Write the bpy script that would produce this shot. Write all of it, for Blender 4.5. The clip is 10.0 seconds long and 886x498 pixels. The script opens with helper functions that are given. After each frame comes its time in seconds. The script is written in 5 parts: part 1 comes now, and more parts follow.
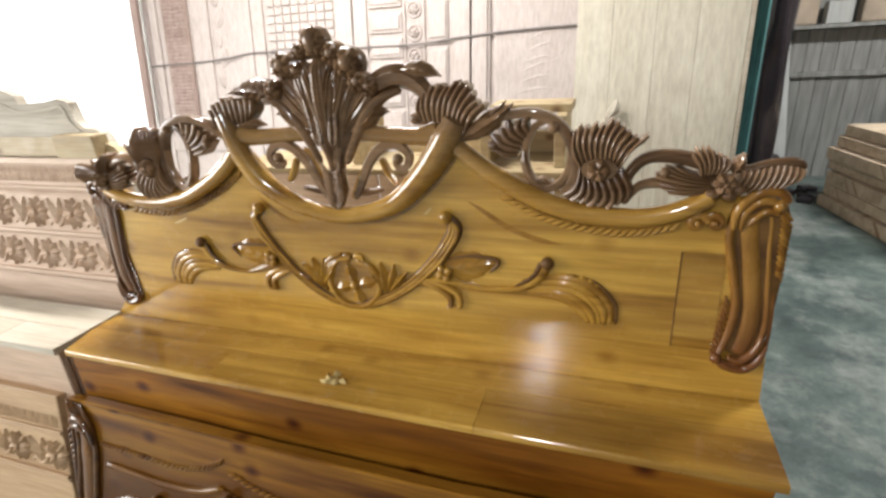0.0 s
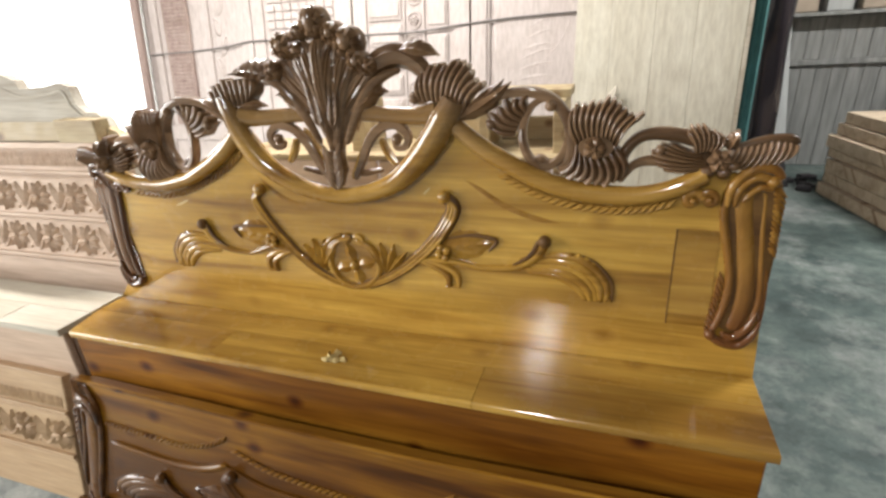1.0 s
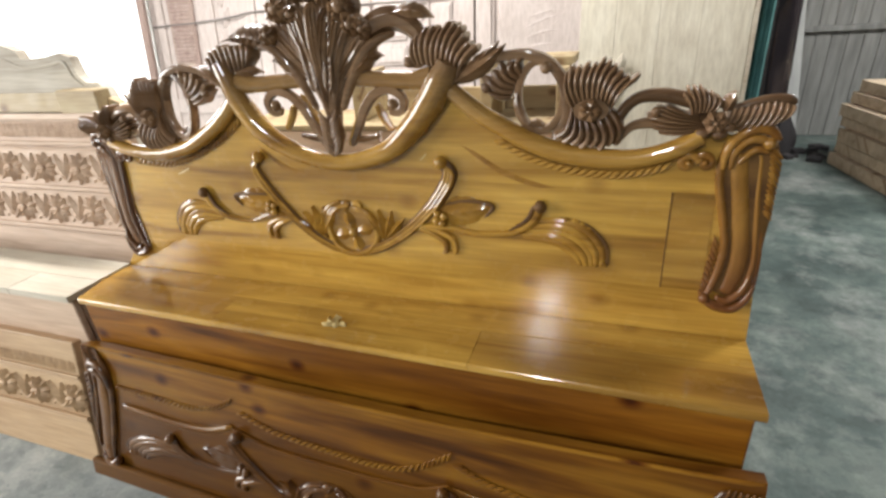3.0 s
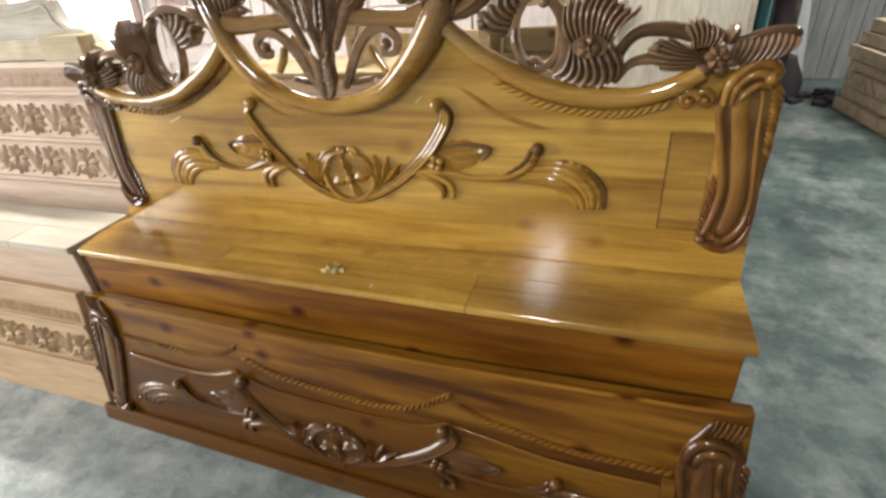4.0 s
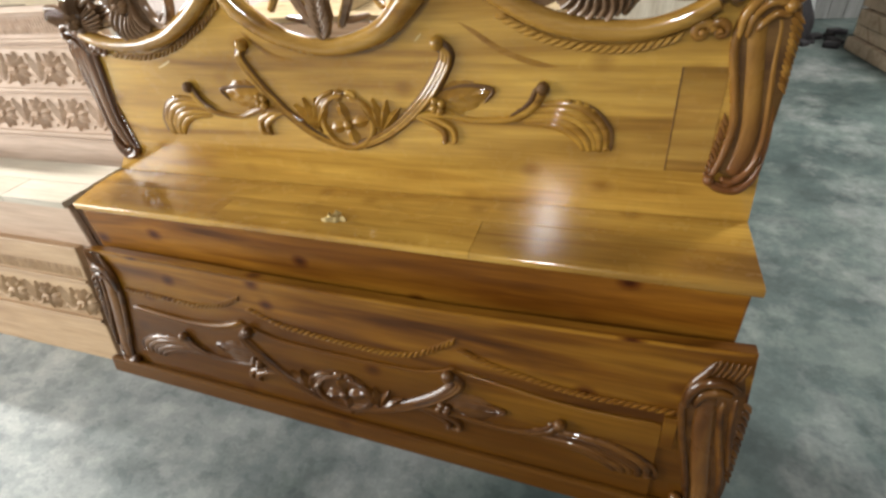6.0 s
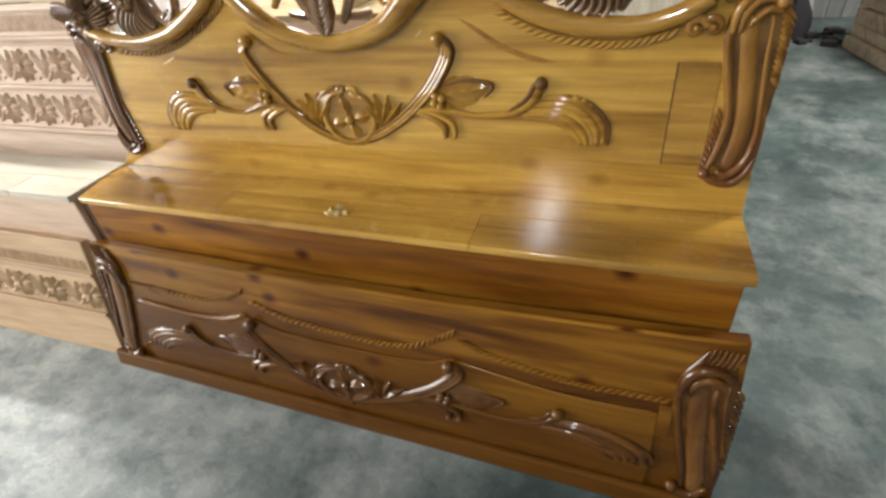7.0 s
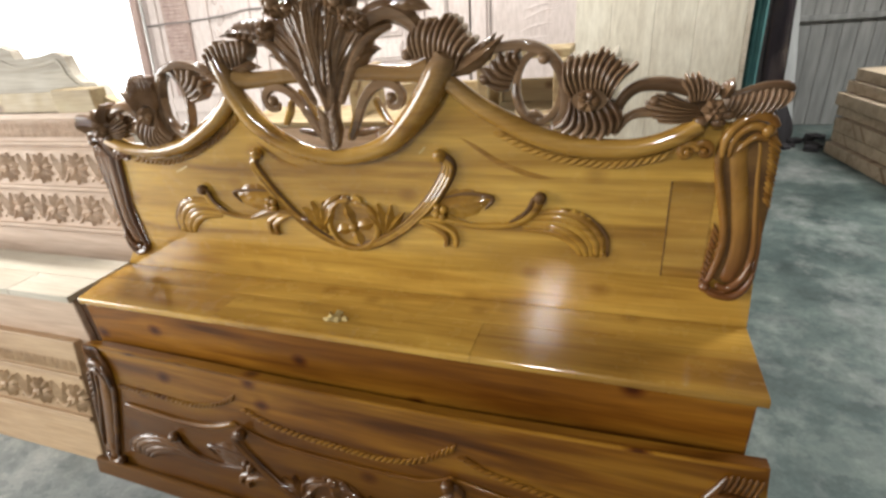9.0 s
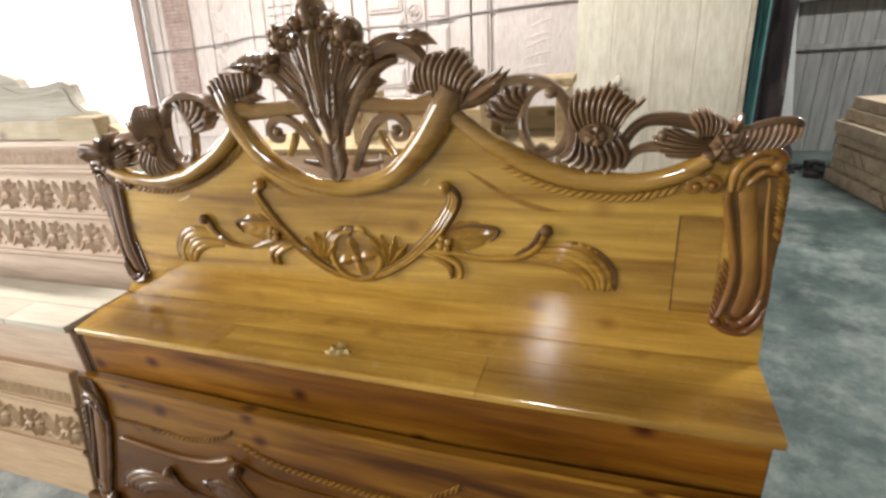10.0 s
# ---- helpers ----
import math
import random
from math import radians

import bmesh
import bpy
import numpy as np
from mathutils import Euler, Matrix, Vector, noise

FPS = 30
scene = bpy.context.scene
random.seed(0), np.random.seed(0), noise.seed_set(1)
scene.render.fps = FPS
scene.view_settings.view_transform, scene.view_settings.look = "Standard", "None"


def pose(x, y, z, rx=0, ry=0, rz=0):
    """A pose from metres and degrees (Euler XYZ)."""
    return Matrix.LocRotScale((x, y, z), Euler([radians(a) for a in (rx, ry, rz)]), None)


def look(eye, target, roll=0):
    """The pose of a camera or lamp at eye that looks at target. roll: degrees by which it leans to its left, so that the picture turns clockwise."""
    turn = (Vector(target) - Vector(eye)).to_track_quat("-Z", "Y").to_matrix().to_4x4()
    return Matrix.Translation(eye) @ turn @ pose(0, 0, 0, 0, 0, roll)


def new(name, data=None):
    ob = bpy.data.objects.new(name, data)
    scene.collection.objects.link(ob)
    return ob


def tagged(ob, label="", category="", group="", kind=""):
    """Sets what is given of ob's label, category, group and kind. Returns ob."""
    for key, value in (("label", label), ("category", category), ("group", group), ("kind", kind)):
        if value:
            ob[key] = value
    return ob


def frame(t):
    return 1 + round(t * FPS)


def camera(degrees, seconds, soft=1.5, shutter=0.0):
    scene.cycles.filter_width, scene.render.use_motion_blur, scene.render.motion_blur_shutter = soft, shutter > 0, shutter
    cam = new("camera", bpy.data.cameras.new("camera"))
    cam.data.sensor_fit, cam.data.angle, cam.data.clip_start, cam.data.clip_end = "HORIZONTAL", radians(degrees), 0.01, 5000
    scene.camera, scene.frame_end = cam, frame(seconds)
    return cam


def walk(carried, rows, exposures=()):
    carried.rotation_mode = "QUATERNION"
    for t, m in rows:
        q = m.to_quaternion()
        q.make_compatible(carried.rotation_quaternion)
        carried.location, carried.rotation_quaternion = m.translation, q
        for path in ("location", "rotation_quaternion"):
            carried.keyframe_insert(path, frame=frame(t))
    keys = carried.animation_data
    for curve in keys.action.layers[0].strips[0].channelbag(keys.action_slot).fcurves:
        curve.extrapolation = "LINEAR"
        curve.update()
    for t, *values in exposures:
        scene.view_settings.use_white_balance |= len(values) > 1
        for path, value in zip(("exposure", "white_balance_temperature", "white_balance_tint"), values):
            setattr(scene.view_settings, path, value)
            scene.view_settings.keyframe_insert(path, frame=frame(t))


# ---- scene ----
cam = camera(82.8, 10.0, soft=2.8)
PATH = [
    (0, (1.468, -1.02, 1.336), (0.856, 0.728, 0.58), -3.6),
    (0.5, (1.47, -1.031, 1.327), (0.859, 0.714, 0.565), -3.7),
    (1, (1.478, -1.043, 1.314), (0.867, 0.692, 0.53), -3.7),
    (1.5, (1.498, -1.052, 1.313), (0.878, 0.673, 0.513), -3.8),
    (2, (1.502, -1.055, 1.312), (0.868, 0.658, 0.499), -4.2),
    (3.5, (1.512, -1.052, 1.284), (0.882, 0.599, 0.346), -4.7),
    (4, (1.516, -1.062, 1.276), (0.898, 0.538, 0.247), -5.3),
    (4.5, (1.524, -1.064, 1.271), (0.908, 0.503, 0.193), -6.0),
    (5, (1.514, -1.055, 1.262), (0.905, 0.481, 0.135), -6.4),
    (5.5, (1.504, -1.052, 1.251), (0.904, 0.453, 0.078), -6.5),
    (7, (1.513, -1.088, 1.249), (0.916, 0.415, 0.072), -6.4),
    (7.5, (1.515, -1.084, 1.257), (0.909, 0.478, 0.165), -6.0),
    (8, (1.512, -1.075, 1.266), (0.894, 0.548, 0.274), -5.5),
    (8.5, (1.509, -1.07, 1.279), (0.886, 0.587, 0.348), -5.2),
    (9, (1.504, -1.059, 1.289), (0.877, 0.622, 0.406), -5.2),
    (9.5, (1.493, -1.046, 1.296), (0.863, 0.652, 0.447), -5.1),
    (10, (1.486, -1.038, 1.305), (0.855, 0.681, 0.5), -4.9),
]
walk(cam, [(t, look(eye, target, roll)) for t, eye, target, roll in PATH], [(0.0, 0.70), (2.0, 0.71), (3.5, 0.72), (4.5, 0.75), (5.5, 0.81), (7.0, 0.81), (8.0, 0.75), (9.0, 0.71), (10.0, 0.70)])

# ---- world, daylight and lamps ----
world = bpy.data.worlds.new("world")
scene.world = world
world.use_nodes = True
sky = world.node_tree.nodes.new("ShaderNodeTexSky")
sky.sky_type, sky.sun_disc, sky.sun_elevation, sky.sun_rotation = "NISHITA", False, radians(40), radians(300)
world.node_tree.links.new(sky.outputs[0], world.node_tree.nodes["Background"].inputs[0])
world.node_tree.nodes["Background"].inputs[1].default_value = 0.1


def area(name, m, sx, sy, watts, colour):
    data = bpy.data.lights.new(name, "AREA")
    data.shape, data.size, data.size_y, data.energy, data.color = "RECTANGLE", sx, sy, watts, colour
    ob = new(name, data)
    ob.matrix_world = m
    return ob


area("daylight_back_opening", look((-3.7, 2.66, 1.5), (-1.0, -1.0, 0.4)), 2.2, 2.0, 50, (1.0, 0.97, 0.93))
# Opening in the west wall is unseen, added for fill from the left.
area("daylight_side_opening", look((-4.7, -2.4, 1.7), (1.0, 0.0, 0.9)), 3.0, 2.2, 235, (1.0, 0.98, 0.96))
area("tube_light_glow", pose(0.93, -3.45, 2.86, 0, 0, 90), 1.2, 0.22, 72, (0.93, 0.965, 1.0))
# Added fill with no known source: over the doors and over the bay.
area("tube_light_glow", pose(-0.2, 1.15, 3.06), 1.2, 0.10, 84, (1.0, 0.97, 0.95))
area("tube_light_glow", pose(4.0, 2.1, 3.06), 1.2, 0.26, 96, (1.0, 0.995, 0.965))


# ---- materials ----
def nodes_of(name):
    m = bpy.data.materials.new(name)
    m.use_nodes = True
    t = m.node_tree
    return m, t, t.nodes["Principled BSDF"]


def add(t, kind, **inputs):
    n = t.nodes.new(kind)
    for key, value in inputs.items():
        n.inputs[key.replace("_", " ")].default_value = value
    return n


def ramp(t, source, stops):
    n = t.nodes.new("ShaderNodeValToRGB")
    e = n.color_ramp.elements
    while len(e) < len(stops):
        e.new(0.5)
    for el, (p, c) in zip(e, stops):
        el.position, el.color = p, (*c, 1) if len(c) == 3 else (c[0], c[0], c[0], 1)
    t.links.new(source, n.inputs[0])
    return n.outputs[0]


def mixc(t, f, a, b, mode="MIX"):
    n = t.nodes.new("ShaderNodeMix")
    n.data_type, n.blend_type = "RGBA", mode
    for sock, v in ((n.inputs[0], f), (n.inputs[6], a), (n.inputs[7], b)):
        if hasattr(v, "is_linked"):
            t.links.new(v, sock)
        else:
            sock.default_value = v if isinstance(v, (int, float)) else (*v, 1)
    return n.outputs[2]


def coords(t, scale, turn=(0, 0, 0), per_object=False):
    c = t.nodes.new("ShaderNodeTexCoord")
    m = t.nodes.new("ShaderNodeMapping")
    m.inputs["Scale"].default_value, m.inputs["Rotation"].default_value = scale, turn
    t.links.new(c.outputs["Object"], m.inputs[0])
    if per_object:
        o = t.nodes.new("ShaderNodeObjectInfo")
        k = t.nodes.new("ShaderNodeMath")
        k.operation = "MULTIPLY"
        k.inputs[1].default_value = 17.0
        t.links.new(o.outputs["Random"], k.inputs[0])
        t.links.new(k.outputs[0], m.inputs["Location"])
    return m.outputs[0]


def tex(t, vec, scale, detail=4, rough=0.55, distort=0.0):
    n = add(t, "ShaderNodeTexNoise", Scale=scale, Detail=detail, Roughness=rough, Distortion=distort)
    t.links.new(vec, n.inputs["Vector"])
    return n.outputs[0]


def wood(name, light, mid, dark, rough=0.3, coat=0.0, grain=(1.0, 9.0, 9.0), bump=0.15, stain=None, knots=0.8, per_object=True, streak=0.75, coat_rough=0.06, slope=0.0, depth=1.0):
    """Planed timber: long grain bands along x, fine fibres, knots; an optional (colour, low z, high z) blends in a
    second colour by height.
    """
    m, t, b = nodes_of(name)
    v = coords(t, grain, per_object=per_object)
    bands = tex(t, v, 1.6, 3, 0.5, 0.7)
    col = ramp(t, bands, [(0.28, dark), (0.44, mid), (0.62, light), (0.8, mid)])
    fibre = tex(t, coords(t, tuple(g * 7 if i else g * 3 for i, g in enumerate(grain)), per_object=per_object), 2.2, 5, 0.65)
    col = mixc(t, 0.5, col, ramp(t, fibre, [(0.3, (0.52, 0.48, 0.44)), (0.65, (1, 1, 1))]), "MULTIPLY")
    broad = tex(t, coords(t, (0.9, 2.5, 4.2), per_object=per_object), 1.3, 3, 0.5, 0.3)
    col = mixc(t, streak, col, ramp(t, broad, [(0.32, (0.42, 0.34, 0.28)), (0.52, (1, 1, 1))]), "MULTIPLY")
    if coat:
        lines = tex(t, coords(t, tuple(g * 1.7 if g > 2 else g * 0.55 for g in grain), per_object=per_object), 1.5, 3, 0.5, 0.4)
        col = mixc(t, streak * 0.8, col, ramp(t, lines, [(0.34, (0.50, 0.40, 0.30)), (0.43, (0.82, 0.78, 0.72)), (0.50, (1, 1, 1))]), "MULTIPLY")
    if knots:
        k = add(t, "ShaderNodeTexVoronoi", Scale=1.0)
        k.voronoi_dimensions = "2D"
        t.links.new(coords(t, (4.6, 8.5, 8.5), (radians(45), 0, 0), per_object), k.inputs["Vector"])
        few = t.nodes.new("ShaderNodeSeparateColor")
        t.links.new(k.outputs["Color"], few.inputs[0])
        some = ramp(t, few.outputs[0], [(0.16, (0,)), (0.34, (knots,))])
        col = mixc(t, some, col, ramp(t, k.outputs["Distance"], [(0.03, (0.24, 0.13, 0.07)), (0.07, (0.50, 0.36, 0.26)), (0.15, (1, 1, 1))]), "MULTIPLY")
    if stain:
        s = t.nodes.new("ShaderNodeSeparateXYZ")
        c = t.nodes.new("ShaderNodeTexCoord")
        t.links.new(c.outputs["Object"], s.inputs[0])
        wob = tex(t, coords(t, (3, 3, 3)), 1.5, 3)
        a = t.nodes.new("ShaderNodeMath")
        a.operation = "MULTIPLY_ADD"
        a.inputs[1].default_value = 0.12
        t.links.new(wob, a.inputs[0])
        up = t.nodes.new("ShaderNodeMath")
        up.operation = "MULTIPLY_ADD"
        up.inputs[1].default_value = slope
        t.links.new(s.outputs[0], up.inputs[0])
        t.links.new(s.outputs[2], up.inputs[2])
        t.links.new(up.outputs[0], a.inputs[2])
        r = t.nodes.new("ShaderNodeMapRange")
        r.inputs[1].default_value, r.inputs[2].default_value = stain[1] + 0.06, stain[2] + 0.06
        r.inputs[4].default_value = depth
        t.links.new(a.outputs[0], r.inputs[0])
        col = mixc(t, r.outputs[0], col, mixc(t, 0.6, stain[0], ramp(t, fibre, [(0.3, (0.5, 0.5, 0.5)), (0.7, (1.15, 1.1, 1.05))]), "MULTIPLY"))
    t.links.new(col, b.inputs["Base Color"])
    rr = tex(t, coords(t, (5, 5, 5)), 3.0, 4)
    t.links.new(ramp(t, rr, [(0.3, (rough * 0.9,)), (0.75, (min(1, rough * 1.15),))]), b.inputs["Roughness"])
    b.inputs["Coat Weight"].default_value = coat
    b.inputs["Specular IOR Level"].default_value = 0.15 if coat else 0.4
    b.inputs["Coat Roughness"].default_value = coat_rough
    bm_ = add(t, "ShaderNodeBump", Strength=bump, Distance=0.002)
    t.links.new(fibre, bm_.inputs["Height"])
    t.links.new(bm_.outputs[0], b.inputs["Normal"])
    return m


def plain(name, colour, rough=0.6, metal=0.0, vary=0.25, scale=6.0, bump=0.1, stretch=(1, 1, 1)):
    m, t, b = nodes_of(name)
    n = tex(t, coords(t, stretch, per_object=True), scale, 6, 0.6)
    low = tuple(c * (1 - vary) for c in colour)
    high = tuple(min(1, c * (1 + vary * 0.6)) for c in colour)
    t.links.new(ramp(t, n, [(0.3, low), (0.7, high)]), b.inputs["Base Color"])
    b.inputs["Roughness"].default_value, b.inputs["Metallic"].default_value = rough, metal
    f = tex(t, coords(t, stretch), scale * 9, 4)
    u = add(t, "ShaderNodeBump", Strength=bump, Distance=0.003)
    t.links.new(f, u.inputs["Height"])
    t.links.new(u.outputs[0], b.inputs["Normal"])
    return m


def concrete(name):
    m, t, b = nodes_of(name)
    v = coords(t, (1, 1, 1))
    cloud = tex(t, v, 2.3, 7, 0.66, 0.1)
    col = ramp(t, cloud, [(0.36, (0.042, 0.058, 0.055)), (0.47, (0.067, 0.090, 0.084)), (0.54, (0.091, 0.116, 0.107)), (0.64, (0.132, 0.156, 0.143))])
    blot = tex(t, v, 7.5, 5, 0.6, 0.2)
    col = mixc(t, 0.5, col, ramp(t, blot, [(0.34, (0.50, 0.53, 0.54)), (0.50, (1, 1, 1))]), "MULTIPLY")
    patch = tex(t, v, 4.2, 8, 0.7, 0.15)
    col = mixc(t, 0.5, col, ramp(t, patch, [(0.40, (0.62, 0.66, 0.67)), (0.46, (0.95, 0.96, 0.96)), (0.58, (1, 1, 1)), (0.66, (1.25, 1.25, 1.22))]), "MULTIPLY")
    edge = tex(t, coords(t, (1.0, 1.4, 1)), 4.2, 9, 0.66, 0.15)
    col = mixc(t, 0.4, col, ramp(t, edge, [(0.44, (0.60, 0.70, 0.72)), (0.49, (1, 1, 1)), (0.60, (1, 1, 1)), (0.63, (1.22, 1.2, 1.16))]), "MULTIPLY")
    dust = tex(t, coords(t, (1.2, 1, 1)), 1.1, 6, 0.7)
    col = mixc(t, ramp(t, dust, [(0.5, (0,)), (0.72, (0.6,))]), col, (0.40, 0.405, 0.385))
    # Dust paling towards low x, with daylight from that side put into its colour.
    sx = t.nodes.new("ShaderNodeSeparateXYZ")
    t.links.new(v, sx.inputs[0])
    dusty_lit = t.nodes.new("ShaderNodeMath")
    dusty_lit.operation = "MULTIPLY_ADD"
    dusty_lit.inputs[1].default_value = 2.2
    t.links.new(tex(t, v, 1.7, 5, 0.65), dusty_lit.inputs[0])
    t.links.new(sx.outputs[0], dusty_lit.inputs[2])
    wr = t.nodes.new("ShaderNodeMapRange")
    wr.inputs[1].default_value, wr.inputs[2].default_value, wr.inputs[4].default_value = 2.3, 1.0, 0.9
    t.links.new(dusty_lit.outputs[0], wr.inputs[0])
    pale = mixc(t, 0.8, (0.415, 0.435, 0.412), ramp(t, edge, [(0.36, (0.48, 0.52, 0.53)), (0.44, (0.68, 0.72, 0.73)), (0.50, (0.80, 0.82, 0.83)), (0.52, (0.97, 0.97, 0.97)), (0.60, (1, 1, 1)), (0.63, (1.14, 1.13, 1.12))]), "MULTIPLY")
    col = mixc(t, wr.outputs[0], col, pale)
    flake = tex(t, coords(t, (1.0, 1.25, 1), (0, 0, 0.5)), 11.0, 7, 0.6, 0.1)
    col = mixc(t, 0.5, col, ramp(t, flake, [(0.41, (0.62, 0.66, 0.67)), (0.435, (1, 1, 1)), (0.56, (1, 1, 1)), (0.575, (1.28, 1.25, 1.22))]), "MULTIPLY")
    grit = tex(t, v, 120, 3)
    col = mixc(t, 0.35, col, ramp(t, grit, [(0.35, (0.7, 0.7, 0.7)), (0.6, (1, 1, 1))]), "MULTIPLY")
    t.links.new(col, b.inputs["Base Color"])
    t.links.new(ramp(t, cloud, [(0.3, (0.55,)), (0.7, (0.8,))]), b.inputs["Roughness"])
    b.inputs["Specular IOR Level"].default_value = 0.3
    u = add(t, "ShaderNodeBump", Strength=0.35, Distance=0.004)
    t.links.new(blot, u.inputs["Height"])
    t.links.new(u.outputs[0], b.inputs["Normal"])
    return m


def glow(name, colour, strength):
    m, t, b = nodes_of(name)
    b.inputs["Base Color"].default_value = (*colour, 1)
    b.inputs["Emission Color"].default_value = (*colour, 1)
    b.inputs["Emission Strength"].default_value = strength
    return m


GOLD_L, GOLD_M, GOLD_D = (0.63, 0.380, 0.074), (0.51, 0.286, 0.050), (0.30, 0.146, 0.024)
M_PANEL = wood("varnished_golden_wood", GOLD_L, GOLD_M, GOLD_D, 0.26, 1.0, knots=0.4, coat_rough=0.11, streak=0.6)
M_ENDPANEL = wood("varnished_brown_wood", (0.56, 0.330, 0.066), (0.45, 0.243, 0.045), (0.26, 0.122, 0.021), 0.26, 1.0, knots=0, coat_rough=0.11)
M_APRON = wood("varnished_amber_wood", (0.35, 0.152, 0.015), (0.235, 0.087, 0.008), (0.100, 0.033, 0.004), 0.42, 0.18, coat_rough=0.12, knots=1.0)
# Darker towards the bottom, a little more so at low x.
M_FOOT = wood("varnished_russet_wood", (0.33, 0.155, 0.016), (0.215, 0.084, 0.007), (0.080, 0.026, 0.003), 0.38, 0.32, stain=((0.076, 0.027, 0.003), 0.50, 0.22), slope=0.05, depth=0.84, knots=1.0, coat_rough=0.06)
M_RAIL = wood("varnished_rail_wood", (0.50, 0.290, 0.066), (0.40, 0.215, 0.042), (0.23, 0.105, 0.020), 0.26, 0.95, knots=0, stain=((0.20, 0.118, 0.058), 1.06, 1.21), per_object=False, coat_rough=0.05)
M_CREST = wood("dark_stained_carving", (0.28, 0.168, 0.090), (0.20, 0.118, 0.060), (0.115, 0.063, 0.031), 0.36, 0.7, knots=0, coat_rough=0.08)
M_PILLAR = wood("brown_stained_carving", (0.38, 0.197, 0.040), (0.29, 0.136, 0.027), (0.145, 0.054, 0.013), 0.28, 0.7, knots=0, grain=(9, 9, 1), stain=((0.165, 0.062, 0.019), 0.92, 0.70), coat_rough=0.07)
# Shaded copy of the pillar wood: the left pillar's backlit side as colour.
M_PILLARSHADE = wood("dark_brown_pillar", (0.20, 0.095, 0.036), (0.15, 0.066, 0.025), (0.07, 0.028, 0.012), 0.2, 1.0, knots=0, grain=(9, 9, 1))
M_APPLIQUE = wood("amber_stained_carving", (0.53, 0.300, 0.052), (0.42, 0.222, 0.036), (0.22, 0.100, 0.018), 0.26, 0.9, knots=0, coat_rough=0.05)
M_FOOTCARVE = wood("dark_russet_carving", (0.150, 0.062, 0.011), (0.102, 0.039, 0.007), (0.050, 0.018, 0.004), 0.34, 0.75, knots=0, coat_rough=0.05)
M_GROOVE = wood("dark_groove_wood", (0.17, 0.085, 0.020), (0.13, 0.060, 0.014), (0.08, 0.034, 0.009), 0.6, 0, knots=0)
M_STREAK = wood("brown_stain_streak", (0.36, 0.185, 0.030), (0.30, 0.145, 0.022), (0.20, 0.088, 0.014), 0.28, 0.8, knots=0, coat_rough=0.12)
M_PALESTREAK = plain("dried_glue", (0.62, 0.47, 0.20), 0.35, vary=0.2, scale=30)
M_FOOTPILLAR = wood("russet_pillar_band", (0.20, 0.088, 0.020), (0.145, 0.058, 0.013), (0.070, 0.026, 0.007), 0.28, 0.85, knots=0, grain=(9, 9, 1), coat_rough=0.06)
M_RAW = wood("raw_pinkish_timber", (0.655, 0.495, 0.365), (0.585, 0.430, 0.310), (0.48, 0.335, 0.225), 0.6, 0, bump=0.3, streak=0.25, knots=0)
M_RAWFOOT = wood("raw_tan_timber", (0.525, 0.365, 0.210), (0.455, 0.303, 0.166), (0.36, 0.223, 0.113), 0.6, 0, bump=0.3, streak=0.25, knots=0)
M_RAWYEL = wood("raw_yellow_timber", (0.48, 0.385, 0.225), (0.41, 0.315, 0.175), (0.31, 0.22, 0.115), 0.6, 0, bump=0.3, streak=0.35)
M_PALE = wood("pale_planed_boards", (0.60, 0.55, 0.45), (0.55, 0.495, 0.395), (0.47, 0.41, 0.31), 0.6, 0, bump=0.2, streak=0.2, knots=0)
M_PALEUP = wood("pale_upright_boards", (0.74, 0.70, 0.58), (0.70, 0.655, 0.535), (0.62, 0.57, 0.455), 0.6, 0, grain=(9, 9, 0.7), bump=0.2, streak=0.12, knots=0)
M_DOOR = wood("primed_pinkish_door_wood", (0.53, 0.468, 0.436), (0.515, 0.450, 0.418), (0.495, 0.428, 0.396), 0.5, 0, grain=(9, 9, 0.8), bump=0.1, streak=0.12, knots=0)
M_DOORDARK = wood("greyer_door_band_wood", (0.42, 0.33, 0.29), (0.36, 0.27, 0.24), (0.28, 0.2, 0.18), 0.5, 0.1, grain=(9, 9, 0.8), streak=0.25, knots=0)
M_DUSTY = wood("dusty_grey_timber", (0.60, 0.56, 0.47), (0.52, 0.48, 0.40), (0.42, 0.38, 0.31), 0.75, 0, streak=0.3, knots=0)
M_STACK = wood("sawn_board_timber", (0.66, 0.545, 0.41), (0.58, 0.465, 0.34), (0.47, 0.36, 0.25), 0.65, 0, bump=0.4, streak=0.4)
M_FLOOR = concrete("stained_concrete")
M_WALL = plain("lime_washed_wall", (0.66, 0.63, 0.58), 0.8, vary=0.15, scale=2)
M_GREYWALL = plain("weathered_grey_boards", (0.21, 0.212, 0.204), 0.7, vary=0.35, scale=3, stretch=(8, 8, 0.8))
M_GREYPLANK = plain("pale_grey_plank", (0.36, 0.37, 0.365), 0.7, vary=0.2, scale=4, stretch=(8, 8, 0.8))
M_CARTON = plain("dusty_brown_carton", (0.33, 0.27, 0.21), 0.8, vary=0.3, scale=4)
# For the unseen closing walls, kept dark so the varnish reflects less white.
M_DARKWALL = plain("smoke_darkened_wall", (0.20, 0.165, 0.13), 0.85, vary=0.3, scale=3)
M_CEIL = plain("corrugated_sheet_grey", (0.22, 0.20, 0.18), 0.7, vary=0.2, scale=2)
M_TEAL = plain("teal_cloth", (0.05, 0.16, 0.16), 0.75, vary=0.35, scale=5)
M_BLACK = plain("black_plastic_film", (0.022, 0.018, 0.022), 0.16, vary=0.3, scale=5, bump=0.5)
M_CABLE = plain("grey_cable_sheath", (0.16, 0.14, 0.13), 0.5)
